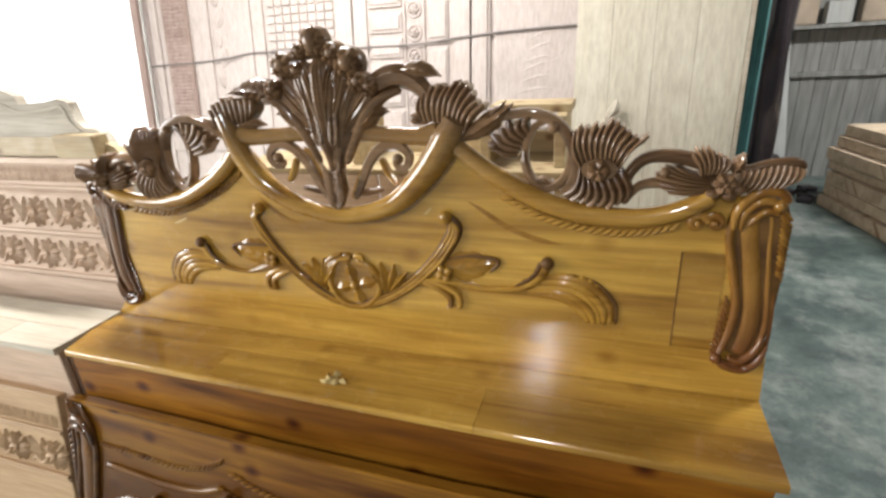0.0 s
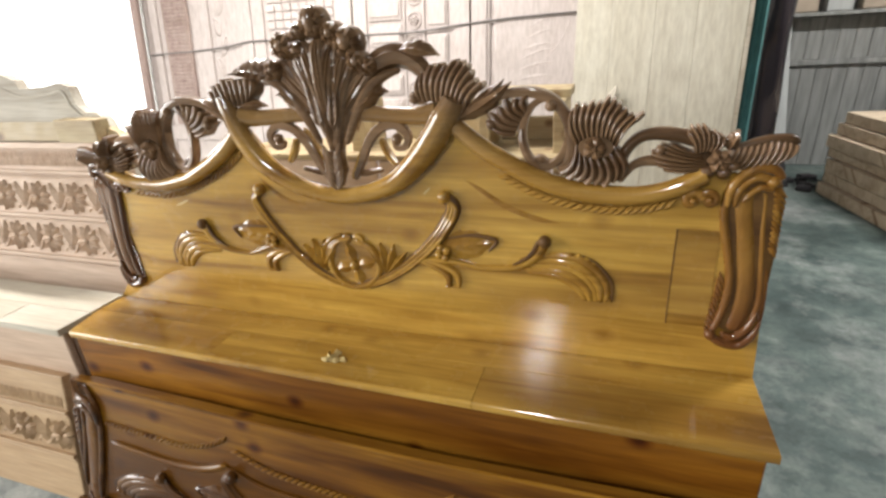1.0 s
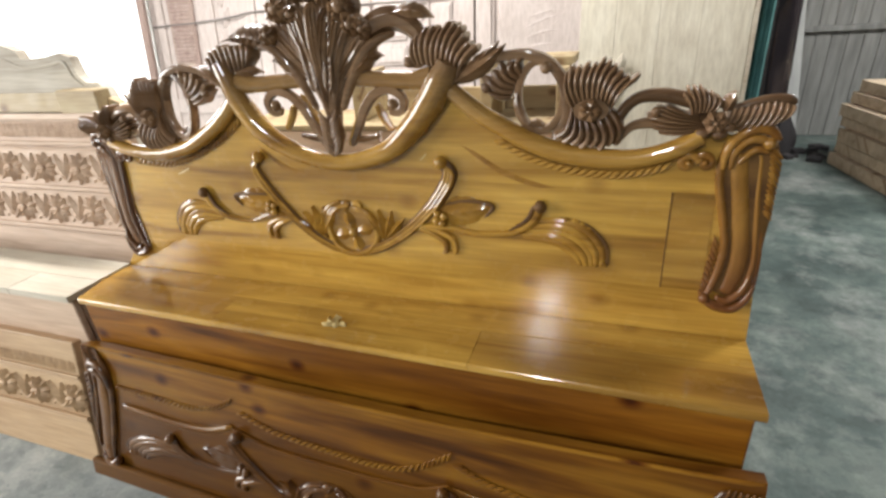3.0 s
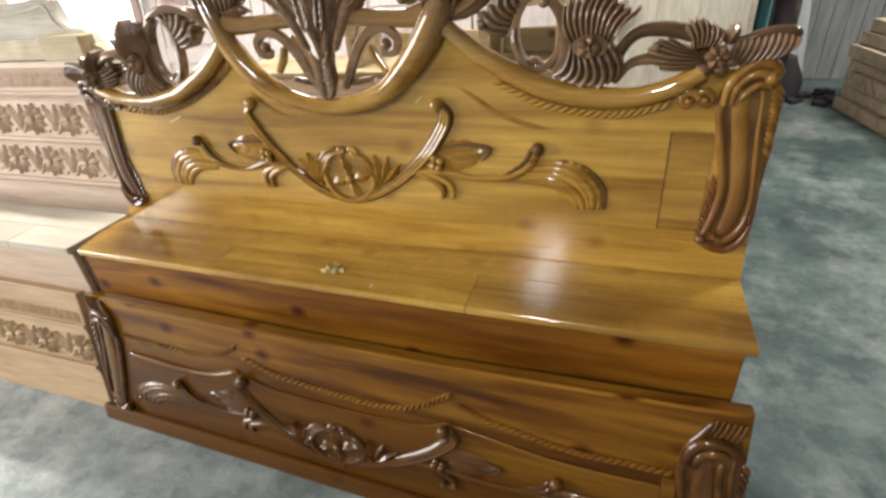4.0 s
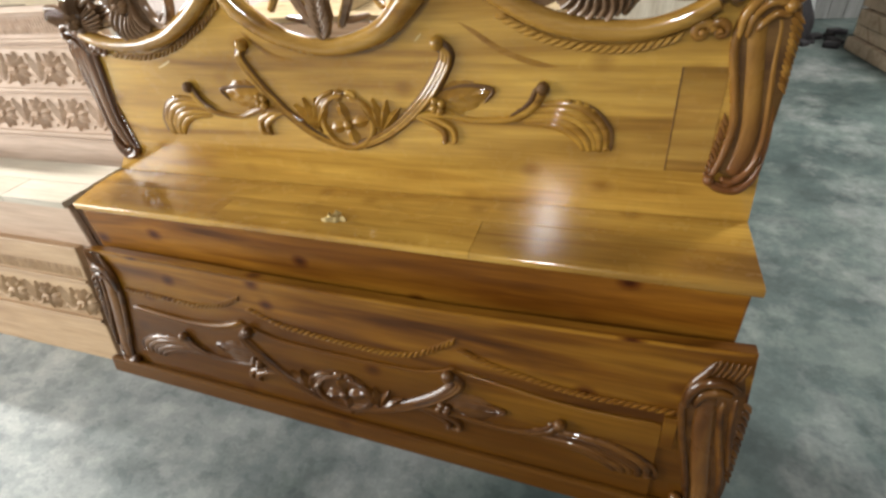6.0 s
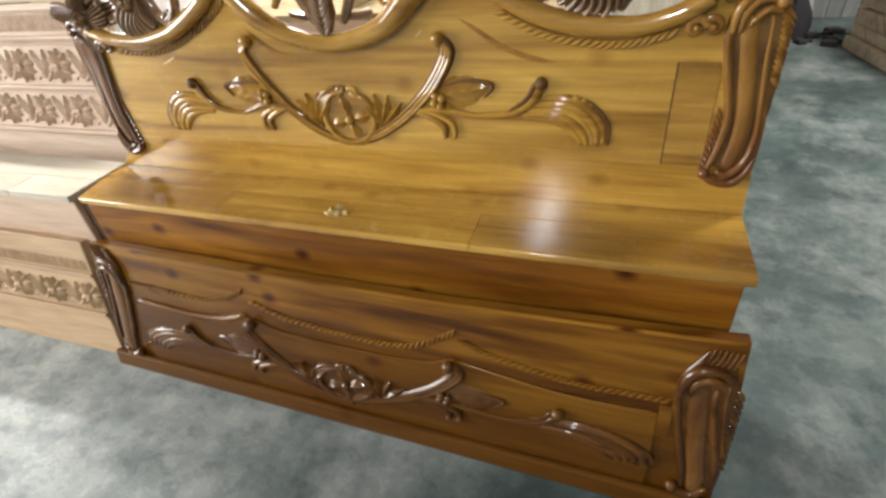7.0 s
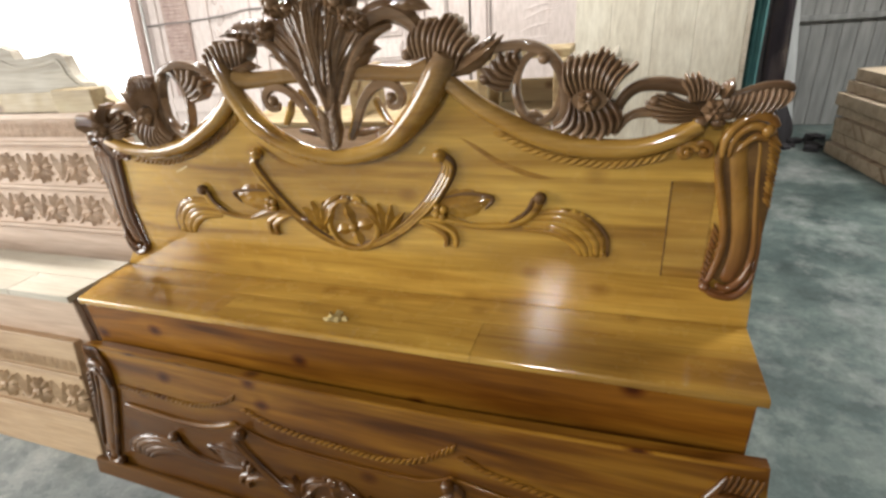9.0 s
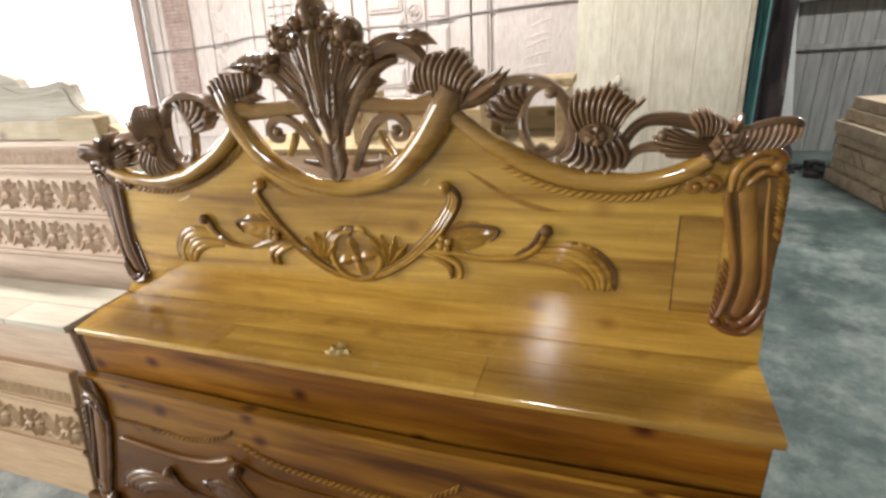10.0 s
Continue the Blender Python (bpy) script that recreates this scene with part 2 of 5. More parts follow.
M_METAL = plain("galvanised_tube", (0.45, 0.44, 0.42), 0.4, 0.6)
M_PAPER = plain("cream_scrap", (0.56, 0.42, 0.17), 0.8, vary=0.35, scale=60)
M_DIRT = plain("dark_clutter", (0.022, 0.019, 0.021), 0.8, vary=0.4)
M_DAY = glow("daylight_haze", (1.0, 0.99, 0.97), 1.25)
M_TUBE = glow("tube_lamp", (0.96, 0.98, 1.0), 9.0)
M_WHITE = plain("white_enamel", (0.75, 0.75, 0.73), 0.4)


# ---- mesh helpers ----
FLAT = set()


def finish(name, bm, material, parent=None, label="", smooth=True):
    me = bpy.data.meshes.new(name)
    smooth = smooth and id(bm) not in FLAT
    FLAT.discard(id(bm))
    bmesh.ops.recalc_face_normals(bm, faces=bm.faces)
    bm.to_mesh(me)
    bm.free()
    me.materials.append(material)
    if smooth:
        for p in me.polygons:
            p.use_smooth = True
        me.set_sharp_from_angle(angle=radians(42))
    ob = new(name, me)
    if parent:
        ob.parent = parent
    if label:
        ob["label"] = label
    return ob


def part(name, bm, material, parent, label=""):
    return finish(name, bm, material, parent, label)


def thing(name, m, label, category, group="", kind=""):
    ob = new(name)
    ob.empty_display_size = 0.05
    ob.matrix_basis = m
    return tagged(ob, label, category, group, kind)


def box(bm, x0, x1, y0, y1, z0, z1, bevel=0.004, seg=2):
    r = bmesh.ops.create_cube(bm, size=1)
    for v in r["verts"]:
        v.co = Vector(((x0 + x1) / 2 + v.co.x * (x1 - x0), (y0 + y1) / 2 + v.co.y * (y1 - y0), (z0 + z1) / 2 + v.co.z * (z1 - z0)))
    if bevel:
        es = list({e for v in r["verts"] for e in v.link_edges})
        bmesh.ops.bevel(bm, geom=es, offset=bevel, segments=seg, affect="EDGES", profile=0.5)
    return bm


def block(*a, bevel=0.004, seg=2):
    bm = box(bmesh.new(), *a, bevel=bevel, seg=seg)
    FLAT.add(id(bm))
    return bm


def spline(pts, n=8):
    """Smooth 2D curve through the points."""
    p = [Vector(q) for q in pts]
    p = [2 * p[0] - p[1]] + p + [2 * p[-1] - p[-2]]
    out = []
    for i in range(1, len(p) - 2):
        for k in range(n):
            s = k / n
            a, b, c, d = p[i - 1], p[i], p[i + 1], p[i + 2]
            out.append(0.5 * ((2 * b) + (c - a) * s + (2 * a - 5 * b + 4 * c - d) * s * s + (3 * b - a - 3 * c + d) * s ** 3))
    out.append(p[-2])
    return out


def lerp(vals, s):
    k = s * (len(vals) - 1)
    i = min(int(k), len(vals) - 2)
    return vals[i] + (vals[i + 1] - vals[i]) * (k - i)


def tube(bm, pts, radii, y=0.0, depth=0.7, seg=12, flutes=0, cut=0.12, n=8, lift=None):
    """A carved moulding along a curve in the board's plane (x, z): oval section, tapering by radii, flutes run along it."""
    c = spline(pts, n)
    rings = []
    m = len(c)
    for i, q in enumerate(c):
        s = i / (m - 1)
        d = (c[min(i + 1, m - 1)] - c[max(i - 1, 0)]).normalized()
        nrm = Vector((-d.y, d.x))
        r = lerp(radii, s)
        if i in (0, m - 1):
            r *= 0.35
        yy = y - (lerp(lift, s) if lift else 0)
        ring = []
        for k in range(seg):
            a = 2 * math.pi * k / seg
            f = 1 - cut * (0.5 + 0.5 * math.cos(flutes * a)) if flutes else 1
            off = nrm * math.cos(a) * r * f
            ring.append(bm.verts.new((q.x + off.x, yy - math.sin(a) * r * depth * f, q.y + off.y)))
        rings.append(ring)
    for a, b in zip(rings, rings[1:]):
        for k in range(seg):
            bm.faces.new((a[k], a[(k + 1) % seg], b[(k + 1) % seg], b[k]))
    for e in (rings[0], rings[-1]):
        bm.faces.new(e)
    return bm


def leaf(bm, base, tip, width, y=0.0, lift=0.018, bend=0.0, teeth=6, veins=6, back=0.012, nu=22, nv=9):
    """A carved acanthus leaf: toothed edge, a midrib and slanting veins, domed towards the viewer."""
    b, t = Vector(base), Vector(tip)
    ax = t - b
    ln = ax.length
    ax.normalize()
    nx = Vector((-ax.y, ax.x))
    rows = []
    for i in range(nu + 1):
        u = i / nu
        w = width * (math.sin(math.pi * min(1, 0.08 + 0.92 * u) ** 0.75)) * (1 + 0.16 * (((u * teeth) % 1.0) - 0.5))
        w = max(w, width * 0.04)
        mid = b + ax * ln * u + nx * bend * math.sin(math.pi * u * 0.9)
        row = []
        for j in range(nv):
            v = 2 * j / (nv - 1) - 1
            q = mid + nx * v * w + ax * abs(v) * w * 0.35
            h = lift * (1 - v * v) * (0.35 + 0.65 * math.sin(math.pi * min(1, u + 0.05))) + 0.13 * lift * math.cos(2 * math.pi * (u * veins - abs(v) * 1.1)) * (1 - 0.3 * abs(v))
            h += lift * 0.35 * max(0, 1 - abs(v) * 5)
            row.append(bm.verts.new((q.x, y - h, q.y)))
        rows.append(row)
    for r0, r1 in zip(rows, rows[1:]):
        for j in range(nv - 1):
            bm.faces.new((r0[j], r0[j + 1], r1[j + 1], r1[j]))
    loop = [r[0] for r in rows] + rows[-1][1:-1] + [r[-1] for r in reversed(rows)] + rows[0][-2:0:-1]
    bk = [bm.verts.new((v.co.x, y + back, v.co.z)) for v in loop]
    for i in range(len(loop)):
        k = (i + 1) % len(loop)
        bm.faces.new((loop[i], loop[k], bk[k], bk[i]))
    return bm


def fluted(root, tip, n, y=0.0, lift=0.016, bow=0.0, scallop=0.10, back=0.028, rows=9, per=8):
    """A carved shell: rounded flutes side by side from a root curve to a tip curve, with sharp grooves and a scalloped rim."""
    def even(pts, k):
        c = spline(pts, 12)
        run = [0.0]
        for a, b in zip(c, c[1:]):
            run.append(run[-1] + (b - a).length)
        out, j = [], 0
        for i in range(k):
            want = run[-1] * i / (k - 1)
            while j < len(c) - 2 and run[j + 1] < want:
                j += 1
            out.append(c[j].lerp(c[j + 1], (want - run[j]) / max(1e-9, run[j + 1] - run[j])))
        return out
    bm = bmesh.new()
    cols = n * per + 1
    grid = []
    for j, (a, b) in enumerate(zip(even(root, cols), even(tip, cols))):
        s = abs(math.sin(math.pi * j / per))
        long = 1 - scallop * (1 - s) ** 1.5 + 0.04 * math.sin(j // per * 2.7) * min(1, scallop * 20)
        d = b - a
        nrm = Vector((-d.y, d.x)).normalized()
        col = []
        for i in range(rows):
            u = i / (rows - 1)
            q = a + d * u * long + nrm * bow * math.sin(math.pi * u * 0.8)
            h = lift * (0.48 + 0.52 * s ** 0.7) * (0.40 + 0.60 * math.sin(math.pi * (0.12 + 0.76 * u)))
            col.append(bm.verts.new((q.x, y - h, q.y)))
        grid.append(col)
    for c0, c1 in zip(grid, grid[1:]):
        for i in range(rows - 1):
            bm.faces.new((c0[i], c0[i + 1], c1[i + 1], c1[i]))
    loop = grid[0] + [c[-1] for c in grid[1:-1]] + grid[-1][::-1] + [c[0] for c in grid[-2:0:-1]]
    rear = [bm.verts.new((v.co.x, y + back, v.co.z)) for v in loop]
    for i in range(len(loop)):
        k = (i + 1) % len(loop)
        bm.faces.new((loop[i], loop[k], rear[k], rear[i]))
    bm.faces.new(rear)
    return bm


def plate(c, rx, rz, y=0.0, thick=0.032):
    """A rounded backing for carved ribs."""
    bm = board([(c[0] + rx * math.cos(a), c[1] + rz * math.sin(a)) for a in [2 * math.pi * k / 24 for k in range(24)]], y - 0.004, y + thick)
    return bm


def curl(bm, c, r, a0, turns, thick, y=0.0, depth=0.8, tail=None):
    """A scroll that winds in on itself, with an eye in the middle."""
    pts = [] if tail is None else [tail]
    k = max(6, int(abs(turns) * 10))
    for i in range(k + 1):
        s = i / k
        a = radians(a0) + s * turns * 2 * math.pi
        q = r * (1 - 0.78 * s)
        pts.append((c[0] + math.cos(a) * q, c[1] + math.sin(a) * q))
    tube(bm, pts, [thick, thick, thick * 0.85, thick * 0.6, thick * 0.55], y, depth, 10, flutes=3, n=4)
    ball(bm, (c[0], y - thick * 0.4, c[1]), thick * 0.75)
    return bm


def ball(bm, c, r, sy=1.0, sx=1.0, sz=1.0, u=10, v=7):
    m = Matrix.Translation(c) @ Matrix.Diagonal((sx, sy, sz, 1))
    bmesh.ops.create_uvsphere(bm, u_segments=u, v_segments=v, radius=r, matrix=m)
    return bm


def flower(bm, c, r, n, y=0.0, lift=0.012, turn=0.0, fat=0.85):
    for i in range(n):
        a = 2 * math.pi * i / n + turn
        d = Vector((math.cos(a), math.sin(a)))
        q = Vector(c)
        leaf(bm, q + d * r * 0.12, q + d * r, r * math.sin(math.pi / n) * fat, y, lift, teeth=1, veins=2, nu=8, nv=7, back=0.006)
    ball(bm, (c[0], y - lift * 0.9, c[1]), r * 0.2, 0.8)
    return bm


def rope(bm, pts, r, y=0.0, pitch=0.022):
    """A twisted bead moulding along a curve."""
    c = spline(pts, 24)
    run, last = 0.0, c[0]
    for i in range(1, len(c) - 1):
        run += (c[i] - last).length
        last = c[i]
        if run >= pitch:
            run = 0.0
            d = (c[i + 1] - c[i - 1]).normalized()
            nn = Vector((-d.y, d.x))
            a, b = c[i] - d * pitch * 0.95 - nn * r, c[i] + d * pitch * 0.95 + nn * r
            m = (a + b) / 2
            tube(bm, [a, (a + m) / 2 + d * pitch * 0.16, m, (b + m) / 2 - d * pitch * 0.16, b], [r * 0.25, r * 0.62, r * 0.72, r * 0.62, r * 0.25], y, 0.9, 7, n=2)
    return bm


def board(outline, y0, y1, bevel=0.004):
    """A flat board cut to an outline in (x, z), from y0 (front) to y1."""
    bm = bmesh.new()
    f = bm.faces.new([bm.verts.new((p[0], y0, p[1])) for p in outline])
    ext = bmesh.ops.extrude_face_region(bm, geom=[f])
    vs = [g for g in ext["geom"] if isinstance(g, bmesh.types.BMVert)]
    bmesh.ops.translate(bm, verts=vs, vec=(0, y1 - y0, 0))
    return bm


# ---- setting: floor, walls, roof ----
g = finish("floor", block(-6.2, 6.2, -6.2, 6.2, -0.12, 0.0, bevel=0), M_FLOOR)
tagged(g, "grey-green stained concrete workshop floor with dusty patches", "floor", kind="structure")


def wall(name, *a, mat=None, label="plain lime-washed workshop wall"):
    return tagged(finish(name, block(*a, bevel=0), mat or M_WALL), label, "wall", kind="structure")


wall("wall_north", -2.37, 2.15, 2.72, 2.87, 0, 3.2)
wall("wall_north_head", -6.0, -2.37, 2.72, 2.87, 2.55, 3.2)
wall("wall_north_end", -6.2, -5.6, 2.72, 2.87, 0, 2.55)
wall("wall_bay", 2.00, 2.15, 2.87, 4.4, 0, 3.2)
wall("wall_bay_back", 2.0, 6.2, 4.4, 4.55, 0, 3.2, mat=M_GREYWALL, label="dark weathered grey back wall of boards")
# East, south and west walls are unseen, added to close the room darkly.
wall("wall_east", 6.05, 6.2, -6.2, 4.4, 0, 3.2, mat=M_DARKWALL, label="unseen brown wall closing the workshop, dark to cut reflections")
wall("wall_south", -6.2, 6.2, -6.2, -6.05, 0, 3.2, mat=M_DARKWALL, label="unseen brown wall closing the workshop, dark to cut reflections")
wall("wall_west_a", -5.0, -4.85, -6.05, -4.3, 0, 3.2, mat=M_DARKWALL, label="unseen brown wall closing the workshop, dark to cut reflections")
wall("wall_west_b", -5.0, -4.85, -0.9, 2.72, 0, 3.2, mat=M_DARKWALL, label="unseen brown wall closing the workshop, dark to cut reflections")
wall("wall_west_head", -5.0, -4.85, -4.3, -0.9, 2.9, 3.2, mat=M_DARKWALL, label="unseen brown wall closing the workshop, dark to cut reflections")
# Roof is unseen too, added to close the room and dull its reflections.
tagged(finish("ceiling", block(-6.2, 6.2, -6.2, 4.6, 3.2, 3.3, bevel=0), M_CEIL), "unseen grey roof closing over the workshop", "ceiling", kind="structure")
tagged(finish("backdrop", block(-9.0, -1.0, 4.9, 4.95, -0.1, 5.0, bevel=0), M_DAY), "blown-out white daylight beyond the opening", "backdrop", kind="structure")


# ---- the carved bed: headboard ----
CX = 0.867
head = thing("headboard", pose(0, 0, 0), "tall varnished golden-brown headboard with dark pierced carved crest", "headboard")

RAIL_R = [(1.150, 1.142), (1.218, 1.088), (1.278, 1.053), (1.338, 1.023), (1.407, 1.003), (1.474, 0.995), (1.543, 0.997), (1.608, 1.017), (1.655, 1.046)]
RAIL_L = [(0.602, 1.130), (0.560, 1.088), (0.509, 1.050), (0.433, 1.010), (0.390, 0.995), (0.307, 0.980), (0.217, 0.983), (0.150, 0.999), (0.108, 1.022)]
ROPE_R = [(1.250, 1.032), (1.290, 1.008), (1.338, 0.985), (1.385, 0.971), (1.443, 0.962), (1.498, 0.959), (1.551, 0.966), (1.605, 0.982)]
ROPE_L = [(0.598, 1.076), (0.530, 1.028), (0.466, 0.995), (0.391, 0.964), (0.317, 0.948), (0.250, 0.947), (0.190, 0.953)]
U_RAIL = [(0.576, 1.212), (0.590, 1.174), (0.613, 1.116), (0.650, 1.060), (0.706, 1.015), (0.774, 0.986), (0.853, 0.971), (0.934, 0.980), (1.006, 1.006), (1.066, 1.056), (1.112, 1.111), (1.143, 1.158), (1.163, 1.192)]
UP = [(0.0, 0.60), (0.040, 0.645), (0.060, 0.72), (0.066, 0.88), (0.080, 1.00)] + [tuple(q) for q in reversed(spline(RAIL_L, 6))]
MIDDLE = [tuple(q) for q in spline(U_RAIL, 6) if 0.650 < q.x < 1.112]
DOWN = [tuple(q) for q in spline(RAIL_R, 6)] + [(1.758, 1.042), (1.773, 1.022), (1.775, 0.96), (1.778, 0.885), (1.787, 0.862), (1.789, 0.76), (1.796, 0.693), (1.801, 0.60)]
part("panel", board([(0.0, 0.02)] + UP + MIDDLE + DOWN + [(1.801, 0.02)], 0.0, 0.03), M_PANEL, head)
part("end_panel", block(1.616, 1.695, -0.0012, 0.004, 0.705, 0.925, bevel=0.0005), M_ENDPANEL, head)
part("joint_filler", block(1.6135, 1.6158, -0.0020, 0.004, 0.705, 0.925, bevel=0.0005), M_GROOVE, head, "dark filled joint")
for pts, radii in ((RAIL_R, [0.018, 0.020, 0.021, 0.021, 0.020, 0.019, 0.018]), (RAIL_L, [0.018, 0.020, 0.021, 0.020, 0.019, 0.018, 0.014])):
    part("rail", tube(bmesh.new(), pts, radii, -0.010, 1.0, 16, n=8), M_RAIL, head)
part("rail", tube(bmesh.new(), U_RAIL, [0.018, 0.023, 0.026, 0.027, 0.024, 0.021, 0.020, 0.021, 0.024, 0.028, 0.031, 0.031, 0.024], -0.014, 0.95, 16, n=8), M_RAIL, head)
for pts in (ROPE_R, ROPE_L):
    part("rope_moulding", rope(bmesh.new(), pts, 0.0075, -0.004, 0.0155), M_RAIL, head)
LINES = ([(0.606, 1.026), (0.642, 0.990), (0.685, 0.955), (0.732, 0.937), (0.790, 0.930)], [(1.135, 1.037), (1.203, 0.996), (1.265, 0.956), (1.339, 0.930), (1.430, 0.918)])
for pts in LINES:
    part("carved_line", tube(bmesh.new(), pts, [0.003, 0.0070, 0.0085, 0.0080, 0.002], 0.0006, 0.12, 8), M_STREAK, head)
# Two thin pale lines laid on the panel.
for pts in ([(1.052, 0.960), (1.080, 0.985), (1.108, 1.014)], [(0.275, 0.905), (0.350, 0.925), (0.430, 0.965)]):
    part("glue_streak", tube(bmesh.new(), pts, [0.001, 0.0035, 0.001], 0.0006, 0.25, 6), M_PALESTREAK, head, "pale thin streak on the panel")

# crossbars, thin struts and scrolls inside the central opening
for s in (1, -1):
    f = (lambda p: (CX + s * (p[0] - CX), p[1]))
    g_ = lambda *q: [f(p) for p in q]
    part("crossbar", tube(bmesh.new(), g_((1.125, 1.160), (1.070, 1.155), (1.004, 1.159), (0.930, 1.163)), [0.027, 0.020, 0.018, 0.018], -0.002, 0.9, 14), M_RAIL, head)
    bm = tube(bmesh.new(), g_((0.903, 1.008), (0.925, 1.050), (0.950, 1.098), (0.982, 1.130), (1.020, 1.137), (1.046, 1.116), (1.040, 1.090), (1.018, 1.086), (1.010, 1.102)), [0.008, 0.011, 0.013, 0.014, 0.013, 0.012, 0.010, 0.008, 0.006], -0.002, 0.95, 14, flutes=4, cut=0.25)
    scroll = part("scroll", bm, M_CREST, head)
    part("scroll_eye", ball(bmesh.new(), (f((1.022, 0))[0], -0.008, 1.106), 0.013), M_CREST, scroll)
    part("strut", tube(bmesh.new(), g_((0.978, 1.106), (0.990, 1.075), (1.010, 1.044)), [0.008, 0.010, 0.008], 0.004, 1.2, 8), M_RAIL, head)
    part("strut", tube(bmesh.new(), g_((0.895, 1.020), (0.930, 1.024), (0.975, 1.032)), [0.006, 0.009, 0.006], 0.006, 1.0, 8), M_CREST, head)
    part("strut", tube(bmesh.new(), g_((0.960, 1.128), (0.922, 1.070), (0.888, 1.006)), [0.007, 0.008, 0.006], 0.012, 1.2, 8), M_RAIL, head)

# the plume: sheaf of long grooved leaves with roses on top
PB = (CX - 0.002, 1.015)
bm = board([(PB[0], PB[1] - 0.012), (PB[0] + 0.014, 1.10), (PB[0] + 0.045, 1.17), (PB[0] + 0.095, 1.245), (PB[0] + 0.03, 1.315), (PB[0] - 0.03, 1.315), (PB[0] - 0.100, 1.245), (PB[0] - 0.045, 1.17), (PB[0] - 0.014, 1.10)], -0.016, 0.020)
plume = part("plume", bm, M_CREST, head)
for a, ln, lf in ((-11, 0.292, 0.022), (11, 0.290, 0.022), (-5.5, 0.300, 0.028), (5.5, 0.300, 0.028), (0, 0.304, 0.033)):
    d = Vector((math.sin(radians(a)), math.cos(radians(a))))
    q = Vector(PB) + Vector((math.sin(radians(a * 0.45)), math.cos(radians(a * 0.45)))) * 0.06
    side = Vector((d.y, -d.x)) * (0.014 * (1 if a > 0 else -1 if a < 0 else 0))
    bm = tube(bmesh.new(), [q, q + d * ln * 0.25 - side * 0.5, q + d * ln * 0.5 - side * 0.4, q + d * ln * 0.72 + side * 0.3, q + d * (ln - 0.055) + side * 1.3], [0.006, 0.012, 0.017, 0.021, 0.019, 0.011], -0.010, 0.7, 28, flutes=12, cut=0.34, lift=[0.0, lf * 0.5, lf * 0.8, lf * 0.7, lf * 0.3])
    part("feather", bm, M_CREST, plume)
for a in (-8, 7.5):
    d = Vector((math.sin(radians(a)), math.cos(radians(a))))
    for k in range(10):
        q = Vector(PB) + d * (0.125 + 0.0155 * k)
        for s in (1, -1):
            e = Vector((d.y, -d.x)) * s
            part("barb", tube(bmesh.new(), [q + e * 0.002, q + e * 0.007 + d * 0.012, q + e * 0.011 + d * 0.030], [0.0020, 0.0034, 0.0012], -0.036, 0.9, 7, n=4), M_CREST, plume)
for s in (1, -1):
    for pts, radii, yy in (([(0.004, 1.068), (0.018, 1.134), (0.042, 1.182), (0.076, 1.224), (0.108, 1.258), (0.128, 1.272)], [0.007, 0.013, 0.021, 0.028, 0.027, 0.012], -0.008), ([(0.004, 1.078), (0.014, 1.140), (0.030, 1.200), (0.052, 1.250), (0.080, 1.292)], [0.007, 0.013, 0.020, 0.024, 0.014], -0.018)):
        part("broad_leaf", tube(bmesh.new(), [(CX + s * x, z) for x, z in pts], radii, yy, 0.65, 32, flutes=14, cut=0.22, n=10), M_CREST, plume)
    bm = leaf(bmesh.new(), (CX + s * 0.050, 1.165), (CX + s * 0.128, 1.245), 0.016, -0.010, 0.014, bend=-0.016 * s, teeth=4, veins=5)
    part("outer_leaf", bm, M_CREST, plume)
    bm = leaf(bmesh.new(), (CX + s * 0.085, 1.195), (CX + s * 0.142, 1.204), 0.014, -0.006, 0.010, bend=0.008 * s, teeth=3, veins=3)
    part("outer_leaf", bm, M_CREST, plume)
stem = part("plume_stem", tube(bmesh.new(), [(CX - 0.003, 0.990), (CX - 0.002, 1.035), (CX - 0.001, 1.085)], [0.010, 0.026, 0.020], -0.010, 0.8, 14), M_CREST, head)
for k in range(7):
    z = 0.990 + k * 0.0125
    for s in (1, -1):
        bm = tube(bmesh.new(), [(CX - 0.002 + s * 0.001, z), (CX - 0.002 + s * 0.012, z + 0.013), (CX - 0.002 + s * 0.025, z + 0.036)], [0.003, 0.0052, 0.002], -0.029, 0.9, 8, n=4)
        part("barb", bm, M_CREST, stem)


def rose(c, r, tall=1.1):
    bud = part("rose", ball(bmesh.new(), (c[0], -0.032, c[1] + r * 0.10), r * 0.60, 0.95, 0.95, tall, 14, 10), M_CREST, head)
    for i in range(6):
        a = 2 * math.pi * i / 6 + 0.95 + c[0] * 9
        bm = leaf(bmesh.new(), (c[0] + math.cos(a) * r * 0.25, c[1] + math.sin(a) * r * 0.25), (c[0] + math.cos(a) * r * 1.10, c[1] + math.sin(a) * r * 1.10), r * 0.70, -0.024, 0.016, teeth=1, veins=1, nu=8, nv=7, back=0.024)
        part("petal", bm, M_CREST, bud)


for c, r, tall in (((0.860, 1.354), 0.030, 1.5), ((0.826, 1.338), 0.017, 1.2), ((0.778, 1.311), 0.026, 1.0), ((0.745, 1.263), 0.020, 1.0), ((0.936, 1.309), 0.031, 1.0), ((0.955, 1.272), 0.021, 1.0), ((0.902, 1.330), 0.022, 1.0), ((0.980, 1.262), 0.018, 1.0), ((0.812, 1.300), 0.018, 1.0)):
    rose(c, r, tall)

